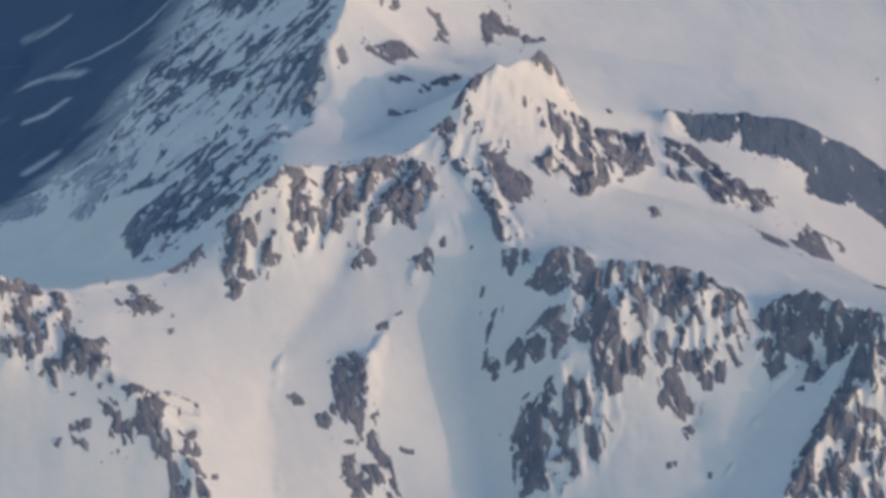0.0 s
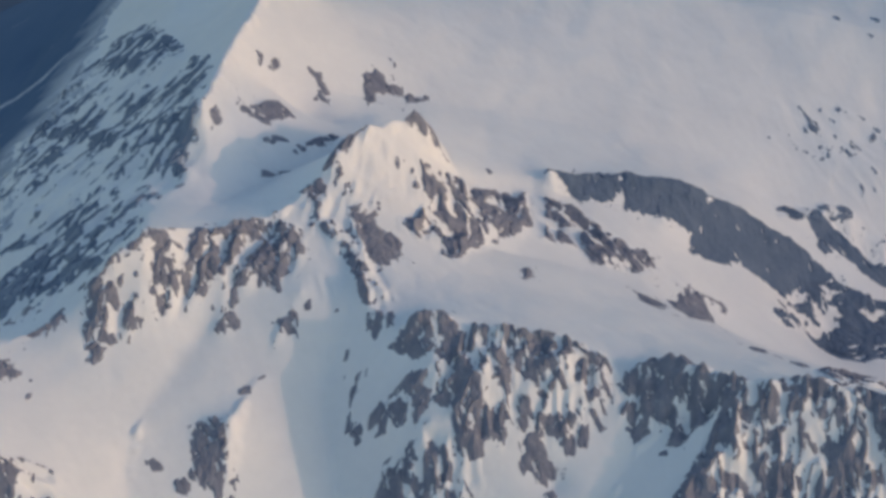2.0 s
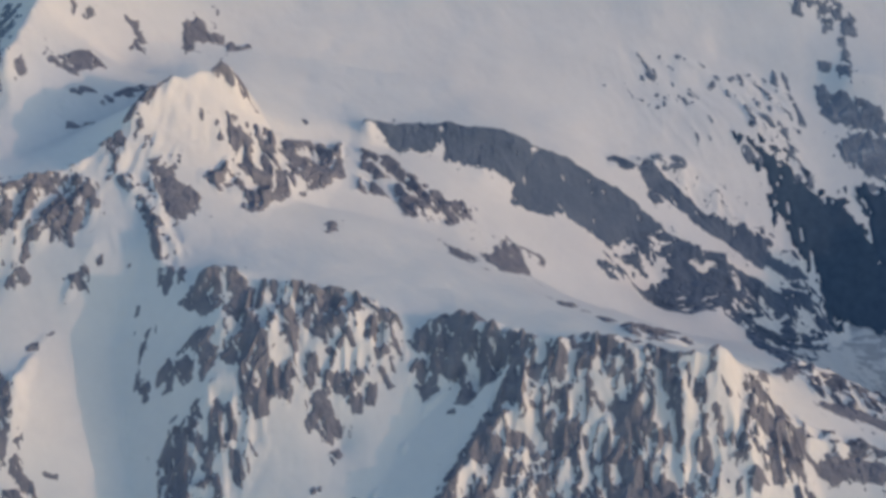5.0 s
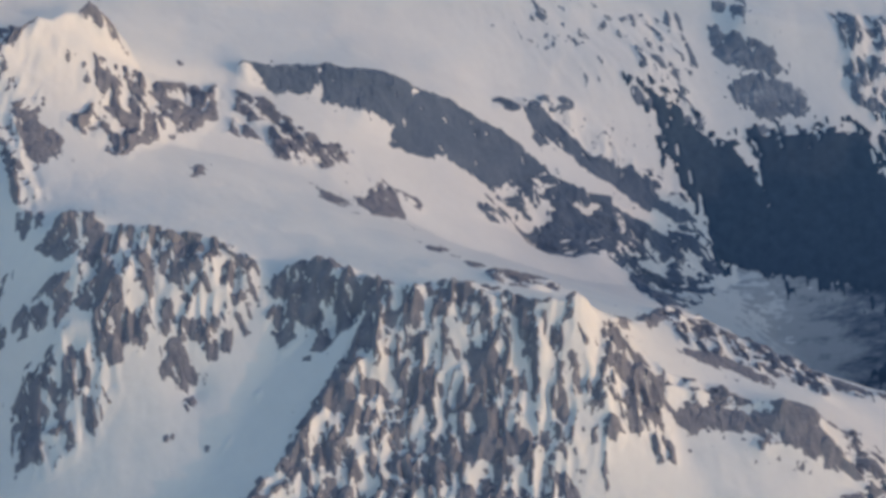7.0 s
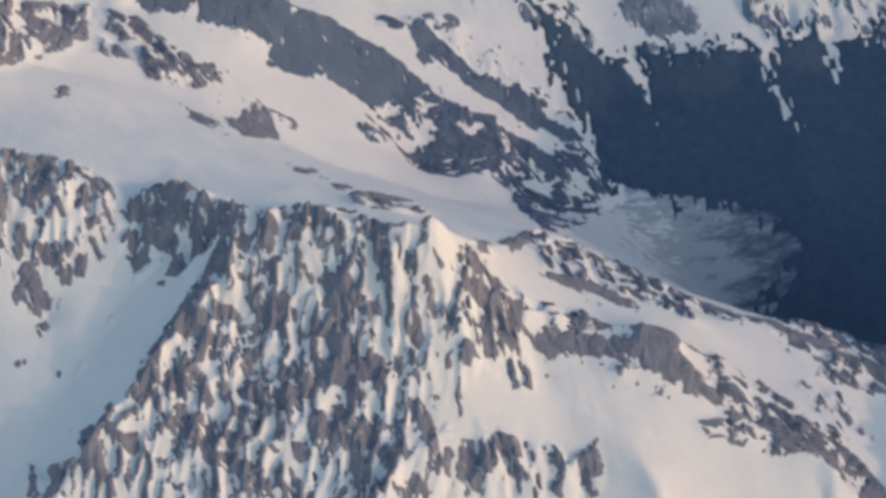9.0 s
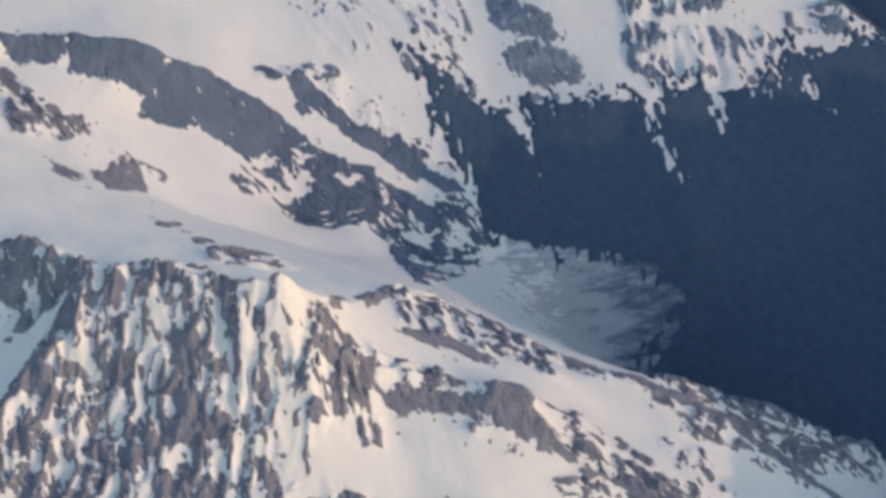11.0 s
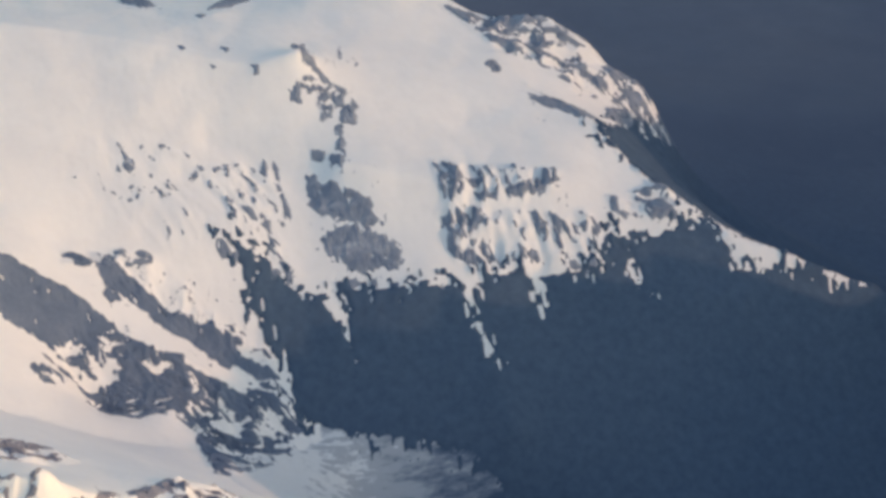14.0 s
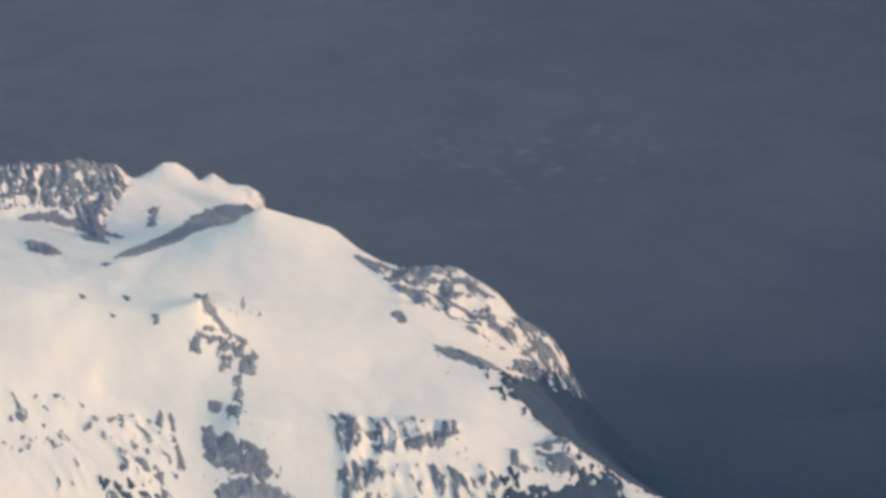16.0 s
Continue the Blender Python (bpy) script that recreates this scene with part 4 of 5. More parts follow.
outcrop((207.5, 1163.6), (212.7, 1174.2), (217.8, 1176.5), (214.6, 1168.0), (210.1, 1161.4))
outcrop((202.3, 1156.3), (206.8, 1160.4), (208.6, 1161.7), (214.5, 1159.8), (213.4, 1154.2), (210.1, 1153.1), (207.4, 1155.3), (204.5, 1151.7), (201.6, 1152.7))
outcrop((230.8, 1152.4), (239.8, 1153.8), (242.2, 1157.5), (244.7, 1154.5), (244.8, 1147.8), (242.4, 1143.7), (236.5, 1145.4), (235.5, 1148.1))
outcrop((248.5, 1157.8), (253.7, 1160.1), (251.7, 1153.9), (249.4, 1154.7))
outcrop((132.2, 1145.8), (137.3, 1149.5), (141.7, 1148.6), (138.8, 1143.7), (133.0, 1141.5))
outcrop((102.7, 1161.6), (119.8, 1174.8), (122.4, 1166.9), (112.4, 1161.1))
outcrop((13.1, 1139.8), (23.1, 1143.9), (26.0, 1146.1), (33.2, 1145.9), (31.1, 1139.3), (25.4, 1138.5), (21.2, 1138.7), (12.3, 1133.5))
outcrop((22.2, 1134.6), (26.7, 1136.7), (28.5, 1127.7), (30.7, 1121.9), (31.4, 1116.2), (28.4, 1103.5), (27.3, 1106.0), (27.4, 1113.2), (24.1, 1119.2), (22.4, 1124.1), (15.3, 1123.7), (14.1, 1125.9), (21.5, 1128.2))
outcrop((38.7, 1143.3), (42.5, 1138.1), (46.0, 1130.5), (46.9, 1116.4), (51.2, 1111.1), (49.3, 1107.2), (45.5, 1111.7), (42.6, 1105.5), (40.9, 1105.6), (42.3, 1116.8), (42.9, 1128.3))
outcrop((55.3, 1109.1), (61.3, 1111.9), (62.7, 1098.6), (65.1, 1095.1), (60.8, 1095.5), (58.3, 1098.2), (54.1, 1099.4))
outcrop((45.7, 1101.9), (52.0, 1105.3), (54.1, 1099.4), (51.8, 1094.0), (47.5, 1094.0))
outcrop((53.8, 1097.1), (56.4, 1095.2), (54.1, 1089.7), (52.3, 1090.7))
outcrop((56.1, 1088.7), (59.8, 1087.8), (57.9, 1084.9), (55.7, 1086.3))
outcrop((22.7, 1104.0), (40.0, 1103.3), (40.9, 1099.1), (36.2, 1096.3), (34.2, 1093.3), (31.8, 1096.7), (27.7, 1098.7), (29.6, 1101.8))
outcrop((10.1, 1116.9), (13.4, 1116.4), (14.5, 1111.5), (10.7, 1111.3))
outcrop((18.3, 1113.9), (24.3, 1116.7), (23.2, 1108.0), (19.6, 1106.6), (17.2, 1110.8))
outcrop((36.1, 1131.2), (39.0, 1131.8), (37.5, 1125.4), (35.9, 1126.8))
outcrop((70.6, 1143.1), (74.7, 1139.9), (80.9, 1142.9), (80.6, 1152.6), (83.4, 1150.9), (82.7, 1145.2), (89.4, 1147.0), (92.4, 1140.1), (96.0, 1138.0), (94.7, 1135.3), (84.3, 1134.8), (77.5, 1139.1), (71.6, 1138.9))
outcrop((99.0, 1134.3), (101.8, 1133.5), (100.0, 1130.9))
outcrop((97.6, 1124.2), (100.9, 1126.5), (99.6, 1121.9), (97.2, 1121.0))
outcrop((57.1, 1080.5), (63.1, 1080.6), (65.3, 1076.3), (66.1, 1072.2), (71.8, 1062.5), (70.1, 1061.1), (64.8, 1064.1), (60.2, 1067.9), (61.8, 1072.6), (58.0, 1076.3))
outcrop((69.7, 1071.0), (75.3, 1074.4), (82.9, 1078.4), (86.6, 1074.7), (85.6, 1067.5), (87.8, 1063.1), (85.8, 1060.1), (80.0, 1063.2), (74.8, 1063.0), (71.1, 1067.5))
outcrop((86.7, 1075.9), (96.8, 1077.3), (96.7, 1072.2), (94.3, 1069.7), (94.2, 1075.0))
outcrop((80.4, 1061.5), (88.5, 1062.2), (90.5, 1052.9), (87.2, 1050.8), (83.1, 1051.8), (77.3, 1057.0))
outcrop((87.2, 1050.8), (92.6, 1048.5), (92.9, 1041.8), (88.1, 1039.1), (85.6, 1041.1))
outcrop((99.1, 1063.3), (102.1, 1064.9), (103.5, 1055.3), (101.6, 1051.4), (97.4, 1052.0), (93.4, 1053.3))
outcrop((95.4, 1048.1), (99.9, 1050.0), (105.8, 1042.6), (102.7, 1040.5), (97.4, 1042.9))
outcrop((85.3, 1039.5), (91.3, 1041.2), (96.5, 1038.0), (92.9, 1033.5), (84.6, 1035.4))
outcrop((98.3, 1039.5), (102.6, 1039.7), (105.5, 1031.8), (98.5, 1032.7))
outcrop((106.6, 1044.1), (110.6, 1046.0), (110.1, 1042.8), (107.1, 1041.5))
outcrop((38.1, 1073.4), (42.0, 1076.6), (50.5, 1074.6), (49.4, 1071.5), (44.2, 1072.0))
outcrop((39.9, 1072.4), (43.7, 1068.8), (46.7, 1069.3), (48.1, 1063.4), (45.9, 1064.0), (40.8, 1068.2))
outcrop((30.8, 1070.0), (34.1, 1072.1), (35.9, 1071.2), (32.6, 1067.9))
outcrop((40.8, 1087.8), (45.1, 1087.9), (44.8, 1085.8), (42.0, 1086.6))
rock_band(0.10, -23, 1.0, (257, 1222), (286, 1250), (313, 1266), (334, 1267), (332, 1244), (303, 1221), (284, 1212), (260, 1205))
rock_band(0.06, -5, 1.0, (255, 1183), (278, 1169), (279, 1121), (265, 1085), (250, 1126))
outcrop((676.2, 1419.1), (679.6, 1420.9), (679.4, 1415.8), (676.3, 1414.3))
outcrop((689.4, 1422.9), (695.4, 1425.7), (695.9, 1421.7), (690.7, 1419.3))
outcrop((696.2, 1418.6), (700.2, 1421.2), (698.6, 1416.1))
outcrop((673.1, 1434.9), (677.5, 1432.8), (675.1, 1429.7))
outcrop((723.5, 1432.0), (725.7, 1429.0), (723.6, 1422.4), (721.5, 1426.1))
outcrop((729.0, 1429.1), (732.3, 1424.8), (732.7, 1404.4), (734.2, 1388.6), (731.0, 1388.9), (730.3, 1402.8), (729.2, 1416.8))
outcrop((695.0, 1400.8), (700.3, 1400.1), (696.9, 1395.0), (693.2, 1396.3))
outcrop((703.3, 1396.8), (711.4, 1391.0), (712.1, 1384.5), (708.5, 1385.1), (704.4, 1392.4))
outcrop((712.1, 1384.5), (719.1, 1383.7), (719.8, 1377.5), (714.9, 1380.7))
outcrop((716.3, 1377.7), (722.4, 1372.0), (723.8, 1369.6), (718.1, 1368.3))
outcrop((720.8, 1363.6), (725.6, 1360.1), (728.8, 1352.3), (727.8, 1347.0), (723.5, 1348.7), (722.3, 1356.1))
outcrop((707.7, 1360.4), (711.5, 1361.6), (711.8, 1357.0), (707.4, 1358.3))
outcrop((684.2, 1367.6), (688.4, 1371.9), (690.0, 1366.7), (693.9, 1362.5), (697.7, 1363.8), (695.7, 1358.3), (686.1, 1357.8), (683.3, 1362.3))
outcrop((713.9, 1354.8), (719.4, 1355.7), (722.5, 1353.4), (716.6, 1349.9))
outcrop((748.7, 1415.3), (753.9, 1414.2), (758.2, 1408.0), (770.9, 1398.1), (785.6, 1388.7), (786.3, 1379.6), (789.7, 1372.7), (780.5, 1372.7), (773.9, 1376.1), (762.7, 1383.5), (754.2, 1387.0), (748.6, 1395.7), (748.7, 1405.3))
outcrop((750.0, 1370.6), (755.7, 1375.5), (766.7, 1376.4), (780.3, 1371.3), (784.9, 1367.3), (793.0, 1362.1), (798.8, 1354.5), (793.2, 1344.8), (786.0, 1345.4), (775.5, 1347.4), (765.6, 1352.1), (759.4, 1357.7), (752.7, 1360.7))
outcrop((762.3, 1344.5), (767.9, 1345.3), (770.4, 1339.9), (763.2, 1339.8))
outcrop((774.3, 1341.3), (779.7, 1341.2), (779.9, 1336.6), (775.3, 1337.1))
outcrop((787.7, 1336.0), (793.1, 1335.8), (792.1, 1330.6), (787.7, 1332.3))
outcrop((604.0, 1345.5), (610.4, 1348.3), (619.4, 1338.9), (632.5, 1336.4), (641.8, 1330.7), (654.2, 1322.6), (673.8, 1316.0), (696.7, 1307.6), (709.3, 1299.8), (702.1, 1299.1), (675.8, 1307.5), (656.3, 1313.4), (640.0, 1317.7), (627.7, 1325.5), (615.1, 1331.5))
outcrop((608.6, 1333.1), (615.3, 1333.2), (617.6, 1325.1), (610.4, 1320.6), (606.9, 1324.6))
outcrop((586.8, 1345.6), (596.7, 1345.0), (602.9, 1340.7), (597.6, 1338.5))
outcrop((751.9, 1477.6), (763.2, 1477.9), (766.4, 1474.5), (756.6, 1472.4), (753.5, 1465.1), (749.3, 1467.2))
outcrop((768.3, 1474.7), (776.3, 1477.3), (776.3, 1467.1), (769.9, 1462.4), (766.9, 1466.4))
outcrop((767.6, 1460.2), (777.4, 1462.6), (773.5, 1451.5), (765.7, 1450.0))
outcrop((776.8, 1469.7), (784.9, 1472.7), (783.8, 1460.5), (776.9, 1460.0))
outcrop((780.7, 1460.1), (789.3, 1465.7), (792.3, 1461.6), (787.8, 1448.1), (780.0, 1446.1), (778.3, 1452.9))
outcrop((772.6, 1446.5), (779.6, 1443.9), (775.8, 1433.8), (772.1, 1438.0))
outcrop((760.0, 1525.6), (768.1, 1527.9), (768.3, 1506.7), (771.0, 1489.7), (779.0, 1481.8), (789.4, 1476.4), (785.1, 1473.8), (774.8, 1479.3), (766.8, 1487.2), (761.8, 1494.9))
outcrop((760.6, 1483.9), (769.6, 1481.6), (765.2, 1478.6), (759.8, 1479.5))
outcrop((755.9, 1432.2), (763.6, 1428.0), (762.5, 1421.3), (755.5, 1423.4))
outcrop((766.6, 1424.1), (775.2, 1421.0), (772.9, 1409.0), (766.6, 1413.7))
outcrop((772.4, 1435.1), (778.8, 1435.8), (776.4, 1423.5), (772.1, 1427.6))
outcrop((727.7, 1494.8), (732.7, 1493.1), (731.5, 1485.9), (727.9, 1486.6))
outcrop((682.7, 1522.8), (688.0, 1519.8), (685.3, 1513.6))
outcrop((711.7, 1522.3), (717.5, 1518.0), (714.1, 1512.1))
outcrop((701.0, 1500.0), (704.7, 1496.9), (702.1, 1494.6))
outcrop((792.3, 1529.1), (794.5, 1517.9), (791.1, 1512.1))
outcrop((800.4, 1518.3), (804.3, 1510.1), (800.9, 1506.4))
outcrop((656.7, 1652.0), (670.1, 1646.4), (678.6, 1613.2), (670.0, 1606.2), (656.7, 1631.0))
outcrop((832.6, 1409.5), (837.6, 1406.6), (836.3, 1392.5), (832.6, 1396.0))
outcrop((838.9, 1400.9), (846.0, 1402.4), (847.3, 1391.3), (838.4, 1388.5))
outcrop((851.9, 1395.3), (860.0, 1397.9), (859.7, 1388.1), (851.8, 1386.3))
outcrop((853.5, 1385.5), (866.2, 1383.8), (867.0, 1379.1), (855.3, 1377.1))
outcrop((875.5, 1383.3), (888.0, 1388.4), (906.7, 1394.9), (912.3, 1401.6), (911.2, 1391.5), (898.2, 1384.0), (882.2, 1379.9), (874.3, 1378.2))
outcrop((828.0, 1370.9), (839.3, 1372.0), (853.6, 1369.5), (856.2, 1364.4), (841.1, 1363.4), (830.2, 1364.1))
outcrop((829.8, 1362.4), (840.7, 1361.7), (842.9, 1354.8), (835.3, 1353.8), (830.6, 1357.6))
outcrop((849.7, 1352.3), (855.6, 1353.6), (858.9, 1343.6), (865.1, 1338.4), (859.2, 1337.1), (853.0, 1342.3), (849.1, 1346.0))
outcrop((842.7, 1345.7), (847.6, 1342.7), (844.1, 1335.4), (841.0, 1337.9))
outcrop((942.8, 1378.1), (949.7, 1382.2), (949.5, 1374.3), (959.9, 1370.3), (951.6, 1368.0), (943.2, 1372.3))
outcrop((967.3, 1383.3), (969.9, 1378.4), (971.3, 1369.7), (965.7, 1370.4))
outcrop((977.2, 1377.2), (980.6, 1368.7), (975.9, 1365.5))
outcrop((901.6, 1358.7), (904.9, 1356.5), (904.2, 1349.3), (900.9, 1351.1))
outcrop((914.4, 1364.4), (917.6, 1362.2), (917.0, 1355.0), (913.6, 1356.8))
outcrop((928.0, 1365.7), (933.4, 1364.2), (929.2, 1355.2), (925.8, 1357.1))
outcrop((874.1, 1345.3), (885.4, 1346.0), (888.1, 1341.6), (876.7, 1340.6))
outcrop((903.9, 1344.8), (911.6, 1338.0), (916.2, 1333.9), (905.4, 1336.0))
outcrop((895.2, 1523.4), (904.0, 1526.4), (903.5, 1512.7), (897.8, 1512.2))
outcrop((914.0, 1493.1), (924.6, 1487.7), (940.7, 1487.7), (955.8, 1483.1), (962.0, 1479.1), (945.2, 1460.2), (932.4, 1471.7), (918.1, 1478.0))
outcrop((895.5, 1364.5), (898.1, 1364.2), (896.6, 1361.1), (894.3, 1361.2))
outcrop((874.2, 1361.8), (876.9, 1360.4), (875.4, 1357.1))
outcrop((442.8, 1319.3), (467.4, 1322.3), (463.6, 1305.7), (449.8, 1303.6), (441.3, 1304.6), (437.4, 1310.9))
outcrop((472.7, 1320.5), (478.7, 1322.0), (515.9, 1326.1), (527.8, 1323.1), (528.4, 1314.0), (510.9, 1294.3), (503.7, 1299.1), (491.1, 1299.0), (470.2, 1300.7))
outcrop((533.1, 1319.5), (552.0, 1323.2), (588.1, 1316.8), (610.0, 1306.5), (611.4, 1301.5), (578.3, 1293.7), (565.4, 1287.7), (554.8, 1290.4), (544.0, 1291.8), (520.3, 1285.5), (508.7, 1283.3), (513.2, 1294.9), (527.6, 1312.1))
rock_band(0.50, 62, 1.0, (884, 1599), (905, 1590), (952, 1581), (982, 1563), (997, 1543), (999, 1529), (958, 1505), (946, 1522), (932, 1533), (913, 1539), (899, 1566))
rock_band(0.80, 7, 0.6, (652, 1782), (680, 1792), (712, 1796), (736, 1796), (744, 1772), (733, 1750), (722, 1729), (710, 1690), (703, 1726), (690, 1738), (655, 1748))
rock_band(0.55, 2, 0.5, (590, 1756), (600, 1776), (641, 1784), (675, 1780), (676, 1744), (646, 1736), (600, 1742))
outcrop((713.5, 1592.7), (733.2, 1606.8), (765.1, 1631.2), (799.0, 1687.1), (828.3, 1758.0), (838.8, 1777.0), (835.3, 1776.9), (811.7, 1762.7), (783.2, 1720.9), (763.6, 1675.6), (741.6, 1637.4), (724.7, 1617.3))
outcrop((753.7, 1737.3), (760.5, 1739.4), (752.9, 1702.7), (749.0, 1705.1))
outcrop((658.2, 1732.9), (679.3, 1735.6), (699.6, 1729.9), (721.9, 1708.4), (728.9, 1698.0), (710.3, 1715.9), (678.1, 1726.6), (657.5, 1726.8))
outcrop((699.6, 1714.5), (717.0, 1703.3), (714.2, 1645.5), (700.3, 1665.5))
outcrop((701.9, 1578.7), (710.7, 1579.8), (706.7, 1570.7))
outcrop((645.4, 978.9), (667.0, 992.2), (666.6, 964.3), (676.6, 950.8), (670.3, 948.3), (662.1, 956.7), (652.6, 958.9), (646.2, 968.9), (645.5, 972.5))
outcrop((601.0, 984.1), (617.6, 982.6), (627.6, 975.5), (639.4, 963.5), (636.2, 962.0), (623.5, 969.2), (610.5, 974.9), (599.0, 973.6))
rock_band(0.32, 38, 0.65, (672, 987), (704, 986), (731, 970), (758, 955), (766, 931), (726, 922), (704, 948), (677, 950))
rock_band(0.42, -8, 0.6, (571, 1015), (585, 999), (589, 973), (586, 953), (574, 952), (563, 968), (552, 985), (556, 1002))
rock_band(0.36, 14, 0.6, (614, 1077), (635, 1074), (653, 1068), (676, 1061), (701, 1045), (690, 1012), (663, 1027), (636, 1032), (612, 1036))
rock_band(0.14, 30, 0.8, (744, 988), (770, 987), (786, 977), (780, 958), (754, 960), (738, 970))
rock_band(0.30, 0, 0.7, (556, 936), (586, 928), (610, 923), (609, 907), (581, 909), (553, 911))
rock_band(0.66, 60, 0.7, (972, 1490), (1040, 1525), (1048, 1550), (1012, 1572), (988, 1560), (992, 1530))
rock_band(0.40, 60, 0.6, (761, 1010), (815, 1024), (867, 1034), (948, 1129), (884, 1022), (833, 998), (787, 990), (756, 996))
outcrop((611.7, 1029.1), (626.9, 1033.1), (644.0, 1030.4), (659.5, 1019.4), (657.0, 1012.8), (641.9, 1019.8), (625.3, 1024.4), (612.3, 1024.0))

# ---- where the snow ends ----
EAST_TONGUE = [(975, 1100), (898, 1062), (861, 1058), (824, 1053), (796, 1051), (764, 1045), (752, 1062), (775, 1150), (806, 1200), (822, 1212), (838, 1226), (818, 1246), (792, 1258), (758, 1264), (737, 1273), (717, 1282), (717, 1296), (710, 1313), (703, 1331), (697, 1356), (689, 1373)]
EAST_FACE = [(699, 1366), (717, 1355), (726, 1345), (743, 1337), (753, 1316), (757, 1300), (758, 1322), (762, 1338), (800, 1329), (821, 1327), (831, 1325), (841, 1283), (845, 1284), (839, 1324), (849, 1330), (878, 1333), (880, 1309), (883, 1309), (884, 1333), (926, 1335), (939, 1358), (954, 1317), (957, 1318), (944, 1354), (975, 1356), (994, 1364)]
EAST_CREST = [(1010, 1358), (1015, 1328), (1042, 1328), (1059, 1326), (1107, 1322), (1108, 1334), (1056, 1354), (1030, 1364), (1010, 1382), (992, 1397), (977, 1407), (962, 1435), (951, 1447), (986, 1494), (1038, 1526), (1046, 1548), (1012, 1572), (988, 1580), (955, 1592), (925, 1600), (905, 1612), (888, 1627), (878, 1640), (822, 1652)]
WEST_SIDE = [(835, 1700), (850, 1780), (835, 1800), (790, 1812), (740, 1800), (700, 1806), (640, 1798), (560, 1795), (450, 1780), (330, 1700), (243, 1690), (190, 1625), (170, 1586), (148, 1548), (152, 1510), (125, 1499), (112, 1480), (118, 1450), (95, 1437), (84, 1400), (100, 1372), (88, 1335), (69, 1324), (72, 1352), (78, 1366), (66, 1400), (56, 1422), (45, 1405), (39, 1389), (20, 1393), (-400, 1350), (-900, 1000), (-400, -3000), (1200, -3000), (1100, 900)]
MASSIF = EAST_TONGUE + EAST_FACE + EAST_CREST + WEST_SIDE
TONGUE = [(655, 1232), (690, 1242), (722, 1262), (735, 1276), (775, 1278), (815, 1262), (850, 1230), (838, 1200), (800, 1175), (740, 1150), (700, 1140), (668, 1155)]
DRIFTS = [
    (4, (56, 1722), (71, 1720), (89, 1720)),
    (3, (80, 1628), (97, 1618), (115, 1619), (138, 1611), (158, 1621)),
    (6, (51, 1639), (68, 1627), (87, 1600)),
    (4, (47, 1559), (61, 1552), (75, 1561)),
    (5, (42, 1458), (52, 1464), (59, 1467)),
]

# ribs and chutes in the snow of the rocky stretches
for number, (cover, turn, grain, points) in enumerate(BANDS):
    px, py = [p[0] for p in points], [p[1] for p in points]
    i0, i1 = int((min(px) - 12 - FX0) / FINE), int((max(px) + 12 - FX0) / FINE)
    j0, j1 = int((min(py) - 12 - FY0) / FINE), int((max(py) + 12 - FY0) / FINE)
    part_of = np.s_[max(i0, 0):max(i1, 1), max(j0, 0):max(j1, 1)]
    x, y = fine_x[part_of], fine_y[part_of]
    if x.size:
        fade = np.clip((signed_distance(x, y, points) + 4) / 9, 0, 1)
        across, along, ribs = flutes(x, y, turn, 40 + number, 5.5 if grain < 0.65 else 9)
        fine = 1 - abs(2 * smooth_noise(across / 4.5, along / 16, 440 + number) - 1)
        notch = 1 - abs(2 * smooth_noise(across / 2.8 + along / 9, along / 6, 840 + number) - 1)
        crumple = 0 if cover < 0.07 else 2.0 * (fractal(x / 9, y / 9, 540 + number, 4) - 0.5)
        SNOW[part_of] += fade * crumple
        SNOW[part_of] += (0.15 if cover < 0.07 else 0.4 if cover < 0.125 else 0.75 if grain < 0.65 else 0.8 if grain < 1 else 1.0) * fade * (5.6 * (ribs - 0.5) + 2.6 * (fine - 0.5) + 1.6 * (notch - 0.5))

# how far each place leans away from the sun: dark rock is put there, adding to the shade
slope_x, slope_y = np.gradient(SNOW, FINE)
LEE = slope_x * math.sin(SUN_AZ) + slope_y * math.cos(SUN_AZ)
for _ in range(2):
    p = np.pad(LEE, 1, mode="edge")
    LEE = 0.2 * (LEE + p[:-2, 1:-1] + p[2:, 1:-1] + p[1:-1, :-2] + p[1:-1, 2:])


def hills(x, y):
    """Rolling country outside the massif, and an unseen range added in the east to keep the low sun off the valley."""
    d = np.maximum(np.maximum(FX0 - x, x - FX1), np.maximum(FY0 - y, y - FY1))
    far = np.clip(d / 500, 0, 1)
    unseen_range = 950 * np.exp(-((x - 2750) / 330) ** 2) * np.clip((y - 740) / 300, 0, 1)
    return unseen_range + far * (40 * (fractal(x / 1400, y / 1400, 11, 2) - 0.55) - 30)


def ground_height(x, y):
    inside = (x >= FX0) & (x <= FX1) & (y >= FY0) & (y <= FY1)
    return np.where(inside, sample(SNOW, FINE, x, y, FX0, FY0), sample(BASE, CELL, x, y) + hills(x, y))


def spread(lo, hi, step, reach, dense=()):
    """Even steps between lo and hi, closer over the dense stretch, growing steps out to reach on both sides."""
    middle = np.arange(lo, hi, step)
    if dense:
        middle = np.concatenate([np.arange(lo, dense[0], step), np.arange(dense[0], dense[1], 1.1), np.arange(dense[1], hi, step)])
    out, d, s = [], 0.0, step
    while d < reach:
        s *= 1.09
        d += s
        out.append(d)
    out = np.array(out)
    return np.concatenate([lo - out[::-1], middle, hi + out])


